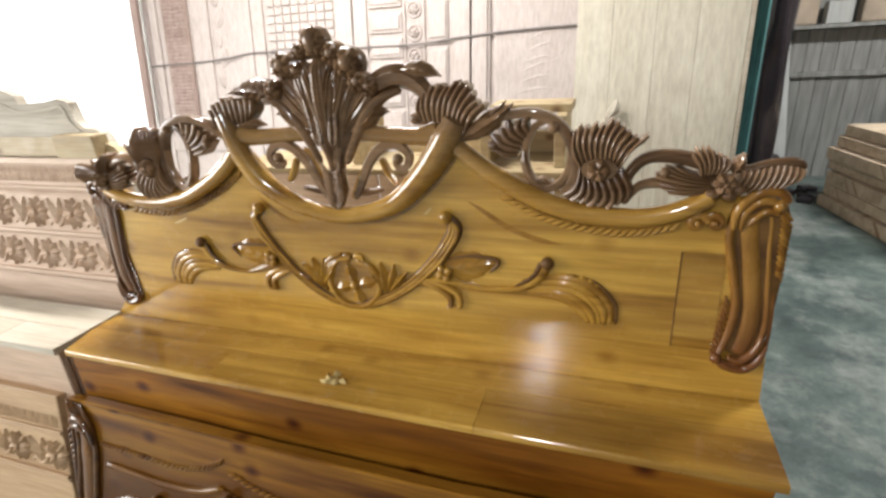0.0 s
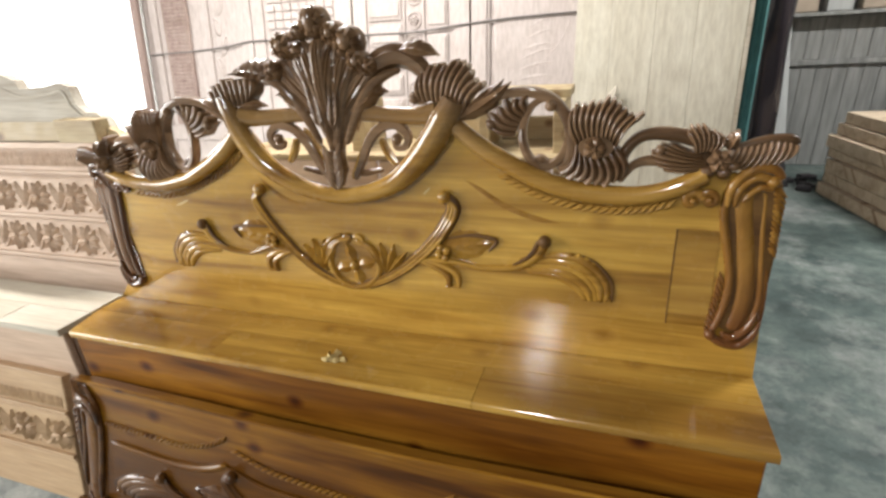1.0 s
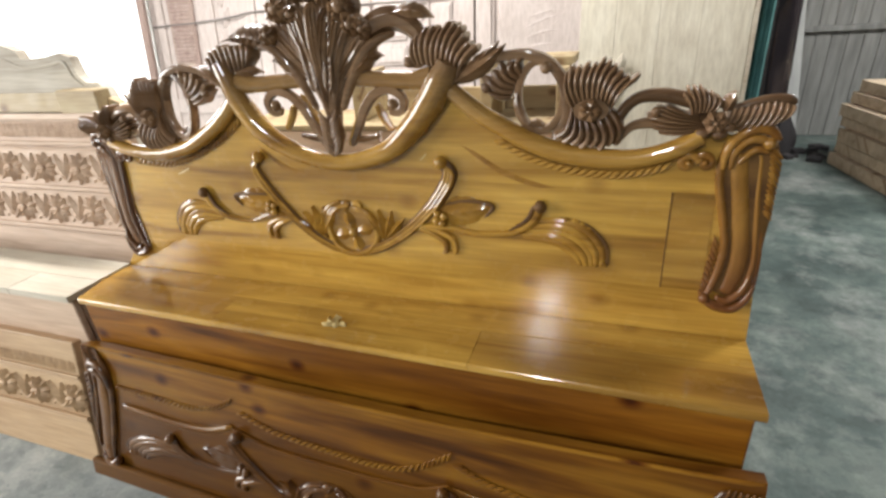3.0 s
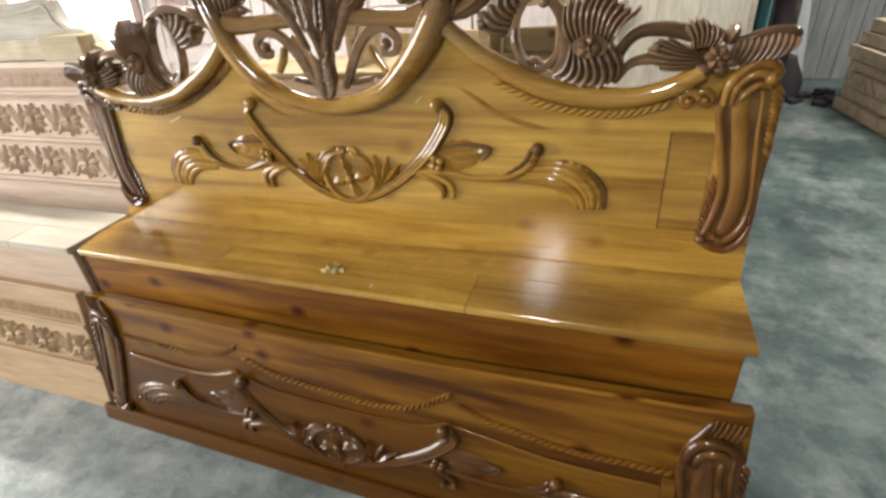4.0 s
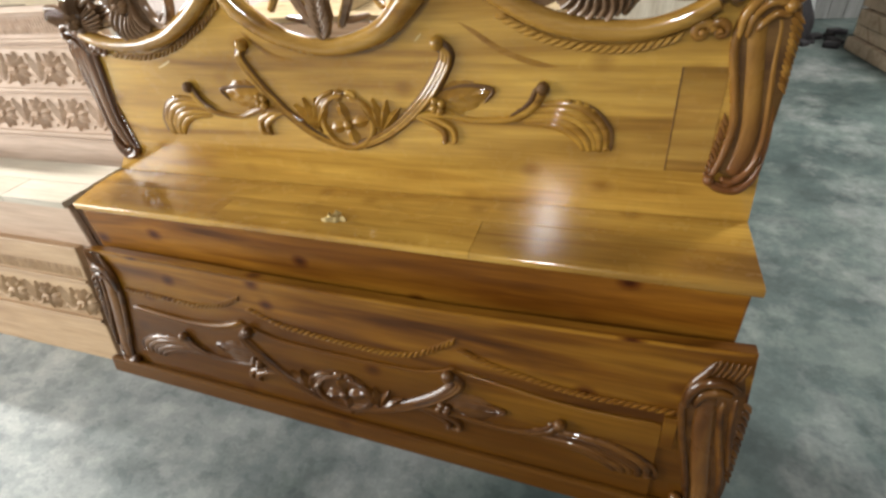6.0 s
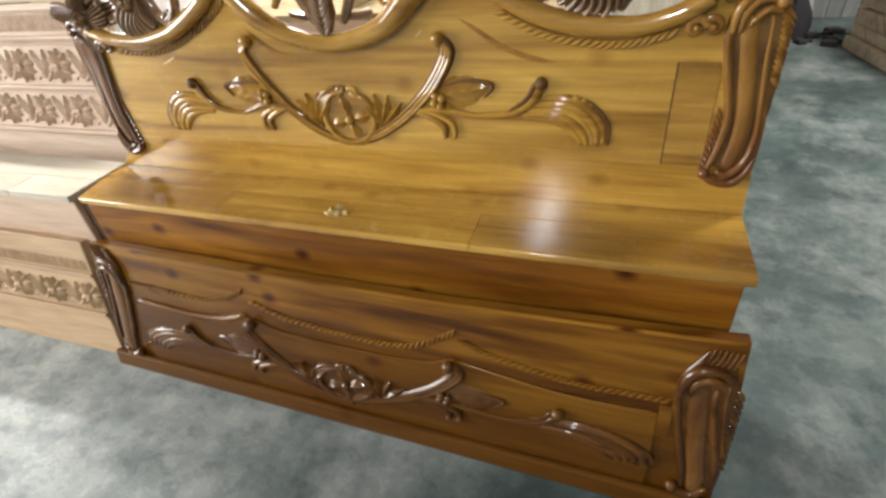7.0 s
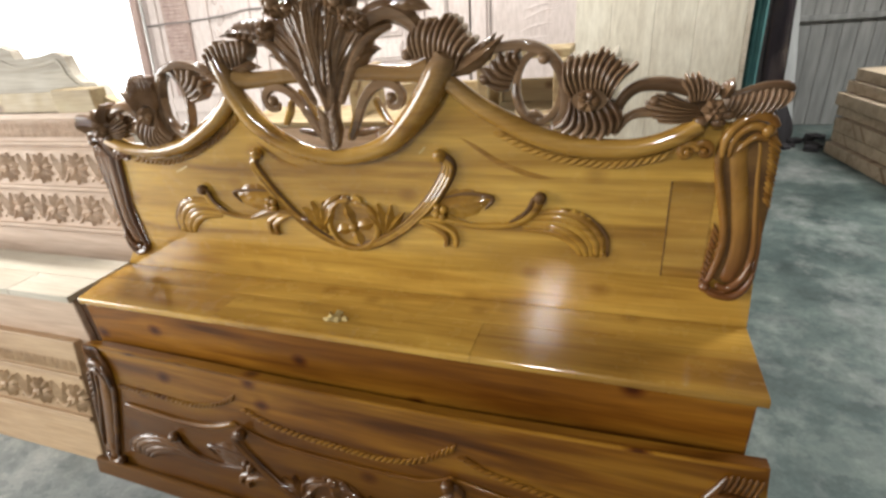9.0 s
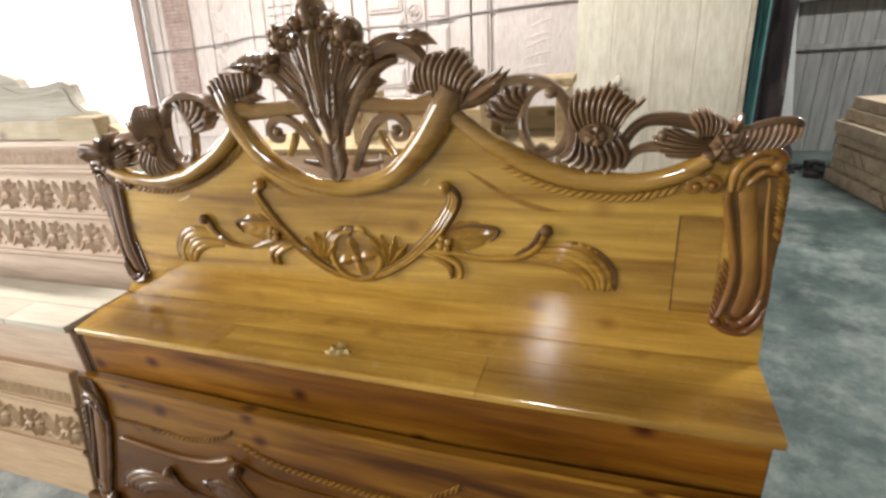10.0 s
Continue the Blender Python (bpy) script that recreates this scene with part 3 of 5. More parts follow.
# arching leaves beside the plume, and the fluted shells that end them
bm = tube(bmesh.new(), [(0.945, 1.205), (0.968, 1.248), (1.007, 1.273), (1.041, 1.280), (1.073, 1.268), (1.097, 1.245), (1.103, 1.215), (1.093, 1.190), (1.072, 1.188)], [0.012, 0.023, 0.027, 0.026, 0.022, 0.018, 0.013, 0.010, 0.007], -0.008, 0.8, 20, flutes=7, cut=0.20)
arch = part("arched_leaf", bm, M_CREST, head)
part("side_stem", tube(bmesh.new(), [(0.900, 1.095), (0.930, 1.155), (0.962, 1.205), (1.005, 1.240), (1.048, 1.252)], [0.008, 0.012, 0.013, 0.012, 0.006], -0.016, 0.9, 10, flutes=3), M_CREST, arch)
part("leaf_tip", leaf(bmesh.new(), (1.045, 1.290), (1.132, 1.272), 0.017, -0.014, 0.012, bend=0.010, teeth=4, veins=5), M_CREST, arch)
part("curl_bead", ball(bmesh.new(), (1.072, -0.012, 1.194), 0.013), M_CREST, arch)
bm = leaf(bmesh.new(), (0.770, 1.236), (0.604, 1.250), 0.027, -0.006, 0.022, bend=-0.018, teeth=8, veins=9, back=0.026, nu=44, nv=15)
arch = part("arched_leaf", bm, M_CREST, head)
part("side_stem", tube(bmesh.new(), [(0.834, 1.095), (0.805, 1.155), (0.775, 1.200), (0.742, 1.232), (0.700, 1.243)], [0.008, 0.012, 0.013, 0.012, 0.006], -0.016, 0.9, 10, flutes=3), M_CREST, arch)
shell = part("shell", fluted([(1.080, 1.188), (1.114, 1.186), (1.142, 1.177), (1.166, 1.162), (1.180, 1.154)], [(1.092, 1.236), (1.118, 1.260), (1.146, 1.256), (1.188, 1.262), (1.208, 1.230), (1.230, 1.208)], 11, -0.006, 0.020, bow=0.012), M_CREST, head)
part("leaf", leaf(bmesh.new(), (1.168, 1.150), (1.276, 1.222), 0.019, -0.008, 0.014, bend=-0.008, teeth=5, veins=6), M_CREST, shell)
part("leaf", leaf(bmesh.new(), (1.200, 1.176), (1.262, 1.226), 0.011, -0.004, 0.010, bend=-0.004, teeth=3, veins=4), M_CREST, shell)
shell = part("shell", fluted([(0.556, 1.168), (0.598, 1.182), (0.641, 1.188), (0.662, 1.202)], [(0.532, 1.210), (0.556, 1.234), (0.587, 1.245), (0.617, 1.243), (0.652, 1.245), (0.673, 1.238)], 9, -0.006, 0.018, bow=-0.008), M_CREST, head)
part("leaf", leaf(bmesh.new(), (0.620, 1.182), (0.694, 1.180), 0.012, -0.010, 0.010, bend=0.006, teeth=3, veins=4), M_CREST, shell)
part("leaf", leaf(bmesh.new(), (0.585, 1.168), (0.512, 1.205), 0.015, -0.008, 0.012, bend=0.006, teeth=4, veins=5), M_CREST, shell)


def side_of(place):
    sgn = 1 if place((1, 0))[0] > place((0, 0))[0] else -1
    return (lambda *q: [place(p) for p in q]), sgn, (lambda a: a if sgn > 0 else 180 - a)


def side_crest(place):
    """The pierced carving over one shoulder, in the coordinates of one side; place() sets it on either."""
    P, sgn, A = side_of(place)
    bm = tube(bmesh.new(), P((1.184, 1.150), (1.233, 1.184), (1.279, 1.198), (1.324, 1.197), (1.362, 1.181), (1.388, 1.149), (1.401, 1.105), (1.396, 1.065), (1.372, 1.044)), [0.007, 0.010, 0.012, 0.013, 0.013, 0.013, 0.014, 0.013, 0.008], 0.004, 1.5, 16, flutes=4, cut=0.2)
    part("arm", bm, M_CREST, head)
    ring = [(1.347 + 0.046 * math.cos(a), 1.117 + 0.068 * math.sin(a)) for a in [radians(62 + 32 * i) for i in range(12)]]
    loop = part("ring_scroll", tube(bmesh.new(), P(*ring), [0.006, 0.009, 0.010, 0.011, 0.010, 0.009, 0.006], 0.000, 1.4, 16, flutes=4, cut=0.25, n=5), M_CREST, head)
    c = place((1.358, 1.173))
    part("curl_bead", ball(bmesh.new(), (c[0], -0.010, c[1]), 0.012), M_CREST, loop)
    part("notch", tube(bmesh.new(), P((1.322, 1.050), (1.338, 1.064), (1.352, 1.053), (1.366, 1.058)), [0.007, 0.010, 0.010, 0.006], 0.004, 1.4, 8, n=4), M_CREST, loop)
    small = part("small_shell", fluted(P((1.286, 1.112), (1.291, 1.124), (1.297, 1.142), (1.312, 1.167)), P((1.236, 1.138), (1.228, 1.156), (1.250, 1.175), (1.273, 1.188), (1.301, 1.191), (1.326, 1.190)), 6, -0.002, 0.016, bow=0.012 * sgn, scallop=0.18), M_CREST, head)
    part("curl_bead", ball(bmesh.new(), (place((1.238, 0))[0], -0.008, place((0, 1.137))[1]), 0.012), M_CREST, small)
    part("stem", tube(bmesh.new(), P((1.300, 1.130), (1.302, 1.100), (1.315, 1.068), (1.340, 1.046)), [0.006, 0.010, 0.010, 0.006], -0.004, 1.4, 10, flutes=3), M_CREST, small)
    large = part("large_shell", fluted(P((1.410, 1.094), (1.425, 1.108), (1.448, 1.113), (1.468, 1.108), (1.486, 1.090)), P((1.398, 1.158), (1.414, 1.176), (1.437, 1.176), (1.462, 1.181), (1.482, 1.184), (1.502, 1.163), (1.520, 1.152), (1.540, 1.151)), 11, -0.006, 0.022, bow=0.010 * sgn, scallop=0.16), M_CREST, head)
    part("lower_fan", fluted(P((1.408, 1.100), (1.424, 1.078), (1.447, 1.070), (1.468, 1.075), (1.488, 1.092)), P((1.368, 1.047), (1.396, 1.029), (1.428, 1.020), (1.467, 1.016), (1.500, 1.036)), 8, -0.006, 0.022, bow=0.016 * sgn), M_CREST, large)
    part("centre", plate(place((1.447, 1.092)), 0.034, 0.022, -0.016, 0.03), M_CREST, large)
    part("flower", flower(bmesh.new(), place((1.446, 1.092)), 0.023, 5, -0.028, 0.008), M_CREST, large)
    arm = part("arm", tube(bmesh.new(), P((1.499, 1.018), (1.497, 1.060), (1.510, 1.092), (1.536, 1.113), (1.578, 1.116), (1.622, 1.106), (1.660, 1.086)), [0.009, 0.011, 0.012, 0.013, 0.015, 0.015, 0.009], 0.004, 1.5, 14, flutes=3), M_CREST, head)
    part("lower_stem", tube(bmesh.new(), P((1.500, 1.024), (1.522, 1.054), (1.552, 1.063), (1.580, 1.058), (1.605, 1.044)), [0.006, 0.009, 0.011, 0.010, 0.006], 0.006, 1.5, 10), M_CREST, arm)
    spray = part("leaf_spray", plate(place((1.648, 1.066)), 0.034, 0.024, -0.002), M_CREST, head)
    part("upper_fan", fluted(P((1.626, 1.082), (1.645, 1.086), (1.664, 1.086)), P((1.603, 1.116), (1.614, 1.130), (1.630, 1.133), (1.650, 1.123), (1.672, 1.114)), 7, -0.010, 0.016, bow=-0.006 * sgn, scallop=0.25), M_CREST, spray)
    part("lower_fan", fluted(P((1.640, 1.050), (1.646, 1.064), (1.640, 1.080)), P((1.580, 1.046), (1.556, 1.070), (1.560, 1.094), (1.590, 1.102)), 7, -0.008, 0.018, bow=0.004 * sgn, scallop=0.12), M_CREST, spray)
    part("curl_bead", ball(bmesh.new(), (place((1.566, 0))[0], -0.016, place((0, 1.088))[1]), 0.010), M_CREST, spray)
    part("flower", flower(bmesh.new(), place((1.668, 1.070)), 0.022, 6, -0.024, 0.010), M_CREST, spray)
    for x, z in ((1.650, 1.050), (1.678, 1.048), (1.692, 1.060)):
        c = place((x, z))
        part("petal", ball(bmesh.new(), (c[0], -0.020, c[1]), 0.011, 0.8, 1.2, 0.8), M_CREST, spray)
    part("leaf", leaf(bmesh.new(), place((1.680, 1.088)), place((1.695, 1.124)), 0.012, -0.010, 0.012, teeth=3, veins=3), M_CREST, spray)
    rim = part("wing", tube(bmesh.new(), P((1.686, 1.094), (1.706, 1.094), (1.727, 1.101), (1.752, 1.107), (1.780, 1.107), (1.792, 1.098)), [0.006, 0.008, 0.009, 0.009, 0.009, 0.005], -0.004, 1.2, 12), M_CREST, head)
    part("fan", fluted(P((1.672, 1.052), (1.715, 1.052), (1.752, 1.058), (1.778, 1.072)), P((1.690, 1.094), (1.727, 1.101), (1.757, 1.106), (1.790, 1.098)), 10, -0.004, 0.017, bow=-0.006 * sgn, scallop=0.0), M_CREST, rim)


def pillar(place, wood_, ground_):
    """The S-shaped carved side pillar under the crest: curled capital, bands with deep grooves, toothed edges and a curled foot."""
    P, sgn, A = side_of(place)
    shaft = part("pillar", tube(bmesh.new(), P((1.726, 1.010), (1.724, 0.986), (1.734, 0.928), (1.744, 0.869), (1.753, 0.807), (1.752, 0.755), (1.742, 0.706)), [0.014, 0.0165, 0.0165, 0.0165, 0.0165, 0.0165, 0.013], -0.004, 0.45, 16, n=8), wood_, head)
    # Ground takes ground_, a darker wood on the right pillar.
    part("ground", tube(bmesh.new(), P((1.740, 1.040), (1.742, 0.986), (1.745, 0.928), (1.750, 0.869), (1.755, 0.807), (1.752, 0.755), (1.745, 0.700)), [0.036, 0.050, 0.048, 0.043, 0.036, 0.036, 0.030], -0.002, 0.12, 12, n=8), ground_, shaft, "darker ground of the pillar")
    part("pillar_fillet", tube(bmesh.new(), P((1.700, 1.030), (1.693, 0.995), (1.694, 0.955), (1.704, 0.908), (1.716, 0.860), (1.723, 0.813), (1.721, 0.767), (1.714, 0.726), (1.706, 0.700)), [0.008, 0.0085, 0.0085, 0.0085, 0.0085, 0.0085, 0.0085, 0.008, 0.006], -0.004, 1.0, 10, n=8), wood_, shaft)
    part("pillar_fillet", tube(bmesh.new(), P((1.750, 1.008), (1.757, 0.996), (1.763, 0.930), (1.771, 0.871), (1.779, 0.810), (1.781, 0.771), (1.774, 0.733)), [0.004, 0.0055, 0.006, 0.006, 0.0065, 0.007, 0.005], -0.003, 1.0, 10, n=8), wood_, shaft)
    part("edge_fillet", tube(bmesh.new(), P((1.776, 0.880), (1.783, 0.840), (1.787, 0.800), (1.789, 0.760), (1.791, 0.725)), [0.003, 0.006, 0.007, 0.007, 0.004], -0.001, 0.9, 8, n=6), wood_, shaft)
    for pts, r in ((((1.695, 0.978), (1.697, 1.012), (1.713, 1.041), (1.739, 1.056), (1.764, 1.052), (1.778, 1.034)), 0.0095), (((1.707, 0.978), (1.711, 1.012), (1.729, 1.034), (1.751, 1.037), (1.772, 1.024)), 0.0085), (((1.718, 0.988), (1.733, 1.008), (1.748, 1.018), (1.768, 1.014)), 0.0070)):
        part("capital_curl", tube(bmesh.new(), P(*pts), [r * 0.5, r, r, r, r * 0.7], -0.010, 1.0, 10), wood_, shaft)
    part("capital_eye", ball(bmesh.new(), (place((1.764, 0))[0], -0.012, place((0, 1.030))[1]), 0.012), wood_, shaft)
    for i in range(12):
        z = 1.006 - i * 0.0112
        x = 1.768 + 0.0010 * i
        part("tooth", tube(bmesh.new(), P((x - 0.004, z + 0.017), (x + 0.007, z + 0.008), (x + 0.025 - 0.0008 * i, z - 0.008)), [0.004, 0.0070, 0.0016], -0.001, 1.1, 7, n=3), wood_, shaft)
    for i in range(10):
        u = i / 9
        x, z = 1.712 - 0.012 * u, 0.822 - 0.120 * u
        part("tooth", tube(bmesh.new(), P((x + 0.004, z - 0.016), (x - 0.004, z), (x - 0.009, z + 0.016 - 0.010 * u)), [0.004, 0.005, 0.0015], -0.002, 1.0, 7, n=3), wood_, shaft)
    for pts, r in ((((1.701, 0.692), (1.722, 0.678), (1.757, 0.674), (1.780, 0.700), (1.790, 0.735)), 0.0095), (((1.722, 0.700), (1.748, 0.694), (1.770, 0.720), (1.780, 0.755)), 0.0085), (((1.712, 0.690), (1.738, 0.684), (1.766, 0.704), (1.784, 0.742)), 0.0050)):
        part("foot_curl", tube(bmesh.new(), P(*pts), [r * 0.7, r, r, r * 0.8, r * 0.4], -0.010, 1.0, 10), wood_, shaft)
    part("foot_bead", ball(bmesh.new(), (place((1.703, 0))[0], -0.010, place((0, 0.693))[1]), 0.012), wood_, shaft)
    ros = part("rosette", curl(bmesh.new(), place((1.634, 0.989)), 0.019, A(0), 1.1 * sgn, 0.0085, -0.010), wood_, head)
    part("curl", curl(bmesh.new(), place((1.663, 0.991)), 0.018, A(180), -1.1 * sgn, 0.0085, -0.010), wood_, ros)


def other_side(p):
    out = min(1.0, max(0.0, (p[0] - 1.40) / 0.35))
    return (CX - (p[0] - CX) * (0.965 - 0.055 * out), p[1] - 0.034 * out - 0.034 * max(0.0, (1.13 - p[1]) / 0.12) * (1 - out))


side_crest(lambda p: p)
side_crest(other_side)
pillar(lambda p: p, M_PILLAR, M_GROOVE)
# Left pillar takes the darker copy, its shade put into the wood colour.
pillar(lambda p: (0.083 - (p[0] - 1.744) * (0.86 if p[0] > 1.69 else 0.75), p[1] - 0.025), M_PILLARSHADE, M_PILLARSHADE)


# applique on the panel
def applique(parent, place, material, size=1.0, y=0.0, base=None):
    P = lambda *q: [place(p) for p in q]
    R = lambda *q: [v * size for v in q]
    for pts, w in ((((0.250, 0.976), (0.268, 0.947), (0.238, 0.889), (0.192, 0.834), (0.128, 0.779), (0.061, 0.740), (0.0, 0.722)), 0.0165), (((-0.250, 0.976), (-0.272, 0.945), (-0.246, 0.894), (-0.205, 0.841), (-0.148, 0.782), (-0.087, 0.741), (-0.024, 0.721), (0.040, 0.722)), 0.0125)):
        arm = part("scroll_arm", tube(bmesh.new(), P(*pts), R(w * 0.75, w, w, w * 0.9, w * 0.8, w * 0.8, w * 0.6), y - 0.002, 0.55, 14, n=8), base or material, parent)
        for k in (-1, 0, 1):
            off = [(a + k * w * 0.62 * (0.7 if a > 0 else 0.7), b + abs(k) * w * 0.25 * (1 if k * a < 0 else -1)) for a, b in pts]
            part("ridge", tube(bmesh.new(), P(*off), R(w * 0.2, w * 0.30, w * 0.30, w * 0.27, w * 0.24, w * 0.22, w * 0.15), y - 0.008, 1.0, 8, n=8), material, arm)
        q = place(pts[0])
        part("curl_bead", ball(bmesh.new(), (q[0], y - 0.010, q[1]), 0.014 * size), material, arm)
    ring = [(0.070 * math.cos(a), 0.788 + 0.068 * math.sin(a)) for a in [radians(88 + 35 * i) for i in range(11)]]
    med = part("medallion", tube(bmesh.new(), P(*ring), R(0.006, 0.008, 0.008, 0.008, 0.008, 0.006), y - 0.004, 1.1, 12, flutes=3), material, parent)
    part("ground", plate(place((0.0, 0.786)), 0.072 * size, 0.060 * size, y + 0.001, 0.003), material, med)
    for r_, a0 in ((0.088, 104), (0.077, 100)):
        arc = [(-0.002 + r_ * math.cos(a), 0.790 + r_ * 0.88 * math.sin(a)) for a in [radians(a0 + 17 * i) for i in range(7)]]
        part("crescent", tube(bmesh.new(), P(*arc), R(0.004, 0.007, 0.007, 0.003), y - 0.003, 1.1, 12), material, med)
    for x, t0, k in ((-0.010, 30, 1), (0.022, 150, -1)):
        part("curl", curl(bmesh.new(), place((x, 0.850)), 0.013 * size, t0, k * 1.0, 0.006 * size, y - 0.004), material, med)
    part("flower", flower(bmesh.new(), place((0.004, 0.782)), 0.056 * size, 4, y - 0.002, 0.009, 0.25, 0.42), material, med)
    for s in (1, -1):
        bm = bmesh.new()
        for a in (48, 74, 100, 126):
            a = a if s > 0 else 180 - a
            d = (math.cos(radians(a)), math.sin(radians(a)))
            leaf(bm, place((s * 0.092, 0.768)), place((s * 0.092 + d[0] * 0.080, 0.768 + d[1] * 0.082)), 0.012 * size, y - 0.002, 0.012, teeth=3, veins=3, nu=10, nv=7, back=0.004)
        part("tulip", bm, material, parent)
        bm = leaf(bmesh.new(), place((s * 0.235, 0.845)), place((s * 0.362, 0.872)), 0.033 * size, y - 0.001, 0.007, teeth=3, veins=4, back=0.004)
        lf = part("side_leaf", bm, material, parent)
        part("leaf_edge", tube(bmesh.new(), P((s * 0.250, 0.872), (s * 0.306, 0.884), (s * 0.364, 0.876), (s * 0.345, 0.845)), R(0.002, 0.004, 0.005, 0.002), y - 0.004, 0.8, 7, n=5), base or material, lf)
        for a in (30, 120, 210, 300):
            q = place((s * 0.240 + 0.011 * math.cos(radians(a)), 0.838 + 0.013 * math.sin(radians(a))))
            part("bead", ball(bmesh.new(), (q[0], y - 0.012, q[1]), 0.009 * size), material, lf)
        stem_ = part("branch", tube(bmesh.new(), P((s * 0.125, 0.778), (s * 0.180, 0.808), (s * 0.250, 0.814), (s * 0.330, 0.803), (s * 0.410, 0.812), (s * 0.452, 0.842), (s * 0.470, 0.878)), R(0.006, 0.008, 0.008, 0.006, 0.008, 0.011, 0.010), y - 0.002, 1.0, 12, flutes=3), material, parent)
        part("branch_groove", tube(bmesh.new(), P((s * 0.400, 0.818), (s * 0.440, 0.846), (s * 0.458, 0.884)), R(0.002, 0.005, 0.005), y - 0.009, 0.8, 8, n=6), base or material, stem_)
        q = place((s * 0.470, 0.882))
        part("curl_bead", ball(bmesh.new(), (q[0], y - 0.010, q[1]), 0.013 * size), base or material, stem_)
        for k in (0, 1):
            part("hook", tube(bmesh.new(), P((s * 0.180, 0.808), (s * (0.228 - 0.014 * k), 0.803 - 0.006 * k), (s * (0.266 - 0.020 * k), 0.782 - 0.006 * k), (s * (0.270 - 0.022 * k), 0.750), (s * (0.252 - 0.012 * k), 0.746)), R(0.005, 0.008, 0.009, 0.007, 0.004), y - 0.002 - 0.002 * k, 1.1, 12, flutes=3), material, parent)
        fall = None
        for k in range(5):
            u = k / 4
            m = lambda p, q: (s * (p[0] + (q[0] - p[0]) * u), p[1] + (q[1] - p[1]) * u)
            bm = tube(bmesh.new(), P(m((0.415, 0.830), (0.430, 0.800)), m((0.500, 0.846), (0.490, 0.798)), m((0.575, 0.834), (0.530, 0.788)), m((0.625, 0.790), (0.562, 0.766)), m((0.630, 0.740), (0.578, 0.740))), R(0.004, 0.0085, 0.011, 0.0105, 0.006), y + 0.001 - 0.0020 * (k % 2), 0.85, 10)
            if fall is None:
                fall = part("plume_leaf", bm, material, parent)
            else:
                part("plume_rib", bm, material, fall)
        part("dark_rim", tube(bmesh.new(), P((s * 0.520, 0.856), (s * 0.590, 0.838), (s * 0.640, 0.792), (s * 0.646, 0.742)), R(0.002, 0.0045, 0.0055, 0.003), y - 0.001, 0.7, 8, n=6), base or material, fall)
        for k in range(9):
            u = k / 8
            q = (0.535 + 0.100 * math.sin(u * 1.57), 0.852 - 0.100 * (1 - math.cos(u * 1.57)))
            part("tooth", tube(bmesh.new(), P((s * (q[0] - 0.008), q[1] - 0.008), (s * q[0], q[1]), (s * (q[0] + 0.010), q[1] - 0.006 * u - 0.003)), R(0.004, 0.0052, 0.002), y - 0.002, 0.9, 7, n=3), material, fall)


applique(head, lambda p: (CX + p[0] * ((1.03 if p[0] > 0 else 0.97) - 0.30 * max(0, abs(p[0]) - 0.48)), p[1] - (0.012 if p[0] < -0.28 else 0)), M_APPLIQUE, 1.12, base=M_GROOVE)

# ---- the carved bed: storage bench ----
bench = thing("bench_box", pose(0, 0, 0), "varnished golden wooden bed box with planked top and apron", "bed box")


def skew(bm):
    """The box is a little deeper at one end, and its other end is cut askew."""
    for v in bm.verts:
        if v.co.x < 0.1:
            v.co.x -= 0.055 * (1 + v.co.y / 0.214)
        v.co.y *= 1 + 0.053 * v.co.x
    return bm


def nosed(x0, x1, y0, y1, z0, z1, r):
    """A plank with a rounded front edge and square ends."""
    bm = box(bmesh.new(), x0, x1, y0, y1, z0, z1, bevel=0)
    front = [e for e in bm.edges if all(abs(v.co.y - y0) < 1e-6 for v in e.verts) and abs(e.verts[0].co.z - e.verts[1].co.z) < 1e-6]
    bmesh.ops.bevel(bm, geom=front, offset=r, segments=6, affect="EDGES", profile=0.5)
    FLAT.add(id(bm))
    return bm


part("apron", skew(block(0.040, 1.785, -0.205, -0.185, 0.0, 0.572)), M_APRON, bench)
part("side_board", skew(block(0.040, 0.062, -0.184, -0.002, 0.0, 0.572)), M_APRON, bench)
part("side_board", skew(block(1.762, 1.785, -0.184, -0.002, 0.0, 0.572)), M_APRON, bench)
part("plank", skew(block(0.031, 1.801, -0.0905, -0.001, 0.5735, 0.5945, bevel=0.002)), M_PANEL, bench)
for x0, x1 in ((0.031, 0.523), (0.5237, 1.2306), (1.2318, 1.800)):
    part("plank", skew(nosed(x0, x1, -0.214, -0.0912, 0.573, 0.594, 0.006)), M_PANEL if 0.3 < x0 < 1.0 else M_ENDPANEL, bench)

# ---- the carved bed: footboard, leaning on the box ----
LEAN_BACK = math.degrees(math.asin(0.1852))
foot = thing("footboard", pose(-0.03, -0.327, 0, -LEAN_BACK, 0, -1.6), "dark varnished carved footboard leaning against the bed box", "footboard")
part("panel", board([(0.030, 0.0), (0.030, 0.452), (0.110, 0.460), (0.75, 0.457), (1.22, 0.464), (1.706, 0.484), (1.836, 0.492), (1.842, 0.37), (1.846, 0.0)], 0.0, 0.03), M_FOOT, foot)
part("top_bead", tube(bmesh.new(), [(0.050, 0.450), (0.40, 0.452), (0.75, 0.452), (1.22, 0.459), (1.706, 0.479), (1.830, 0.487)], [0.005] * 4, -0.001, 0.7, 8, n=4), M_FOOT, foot)
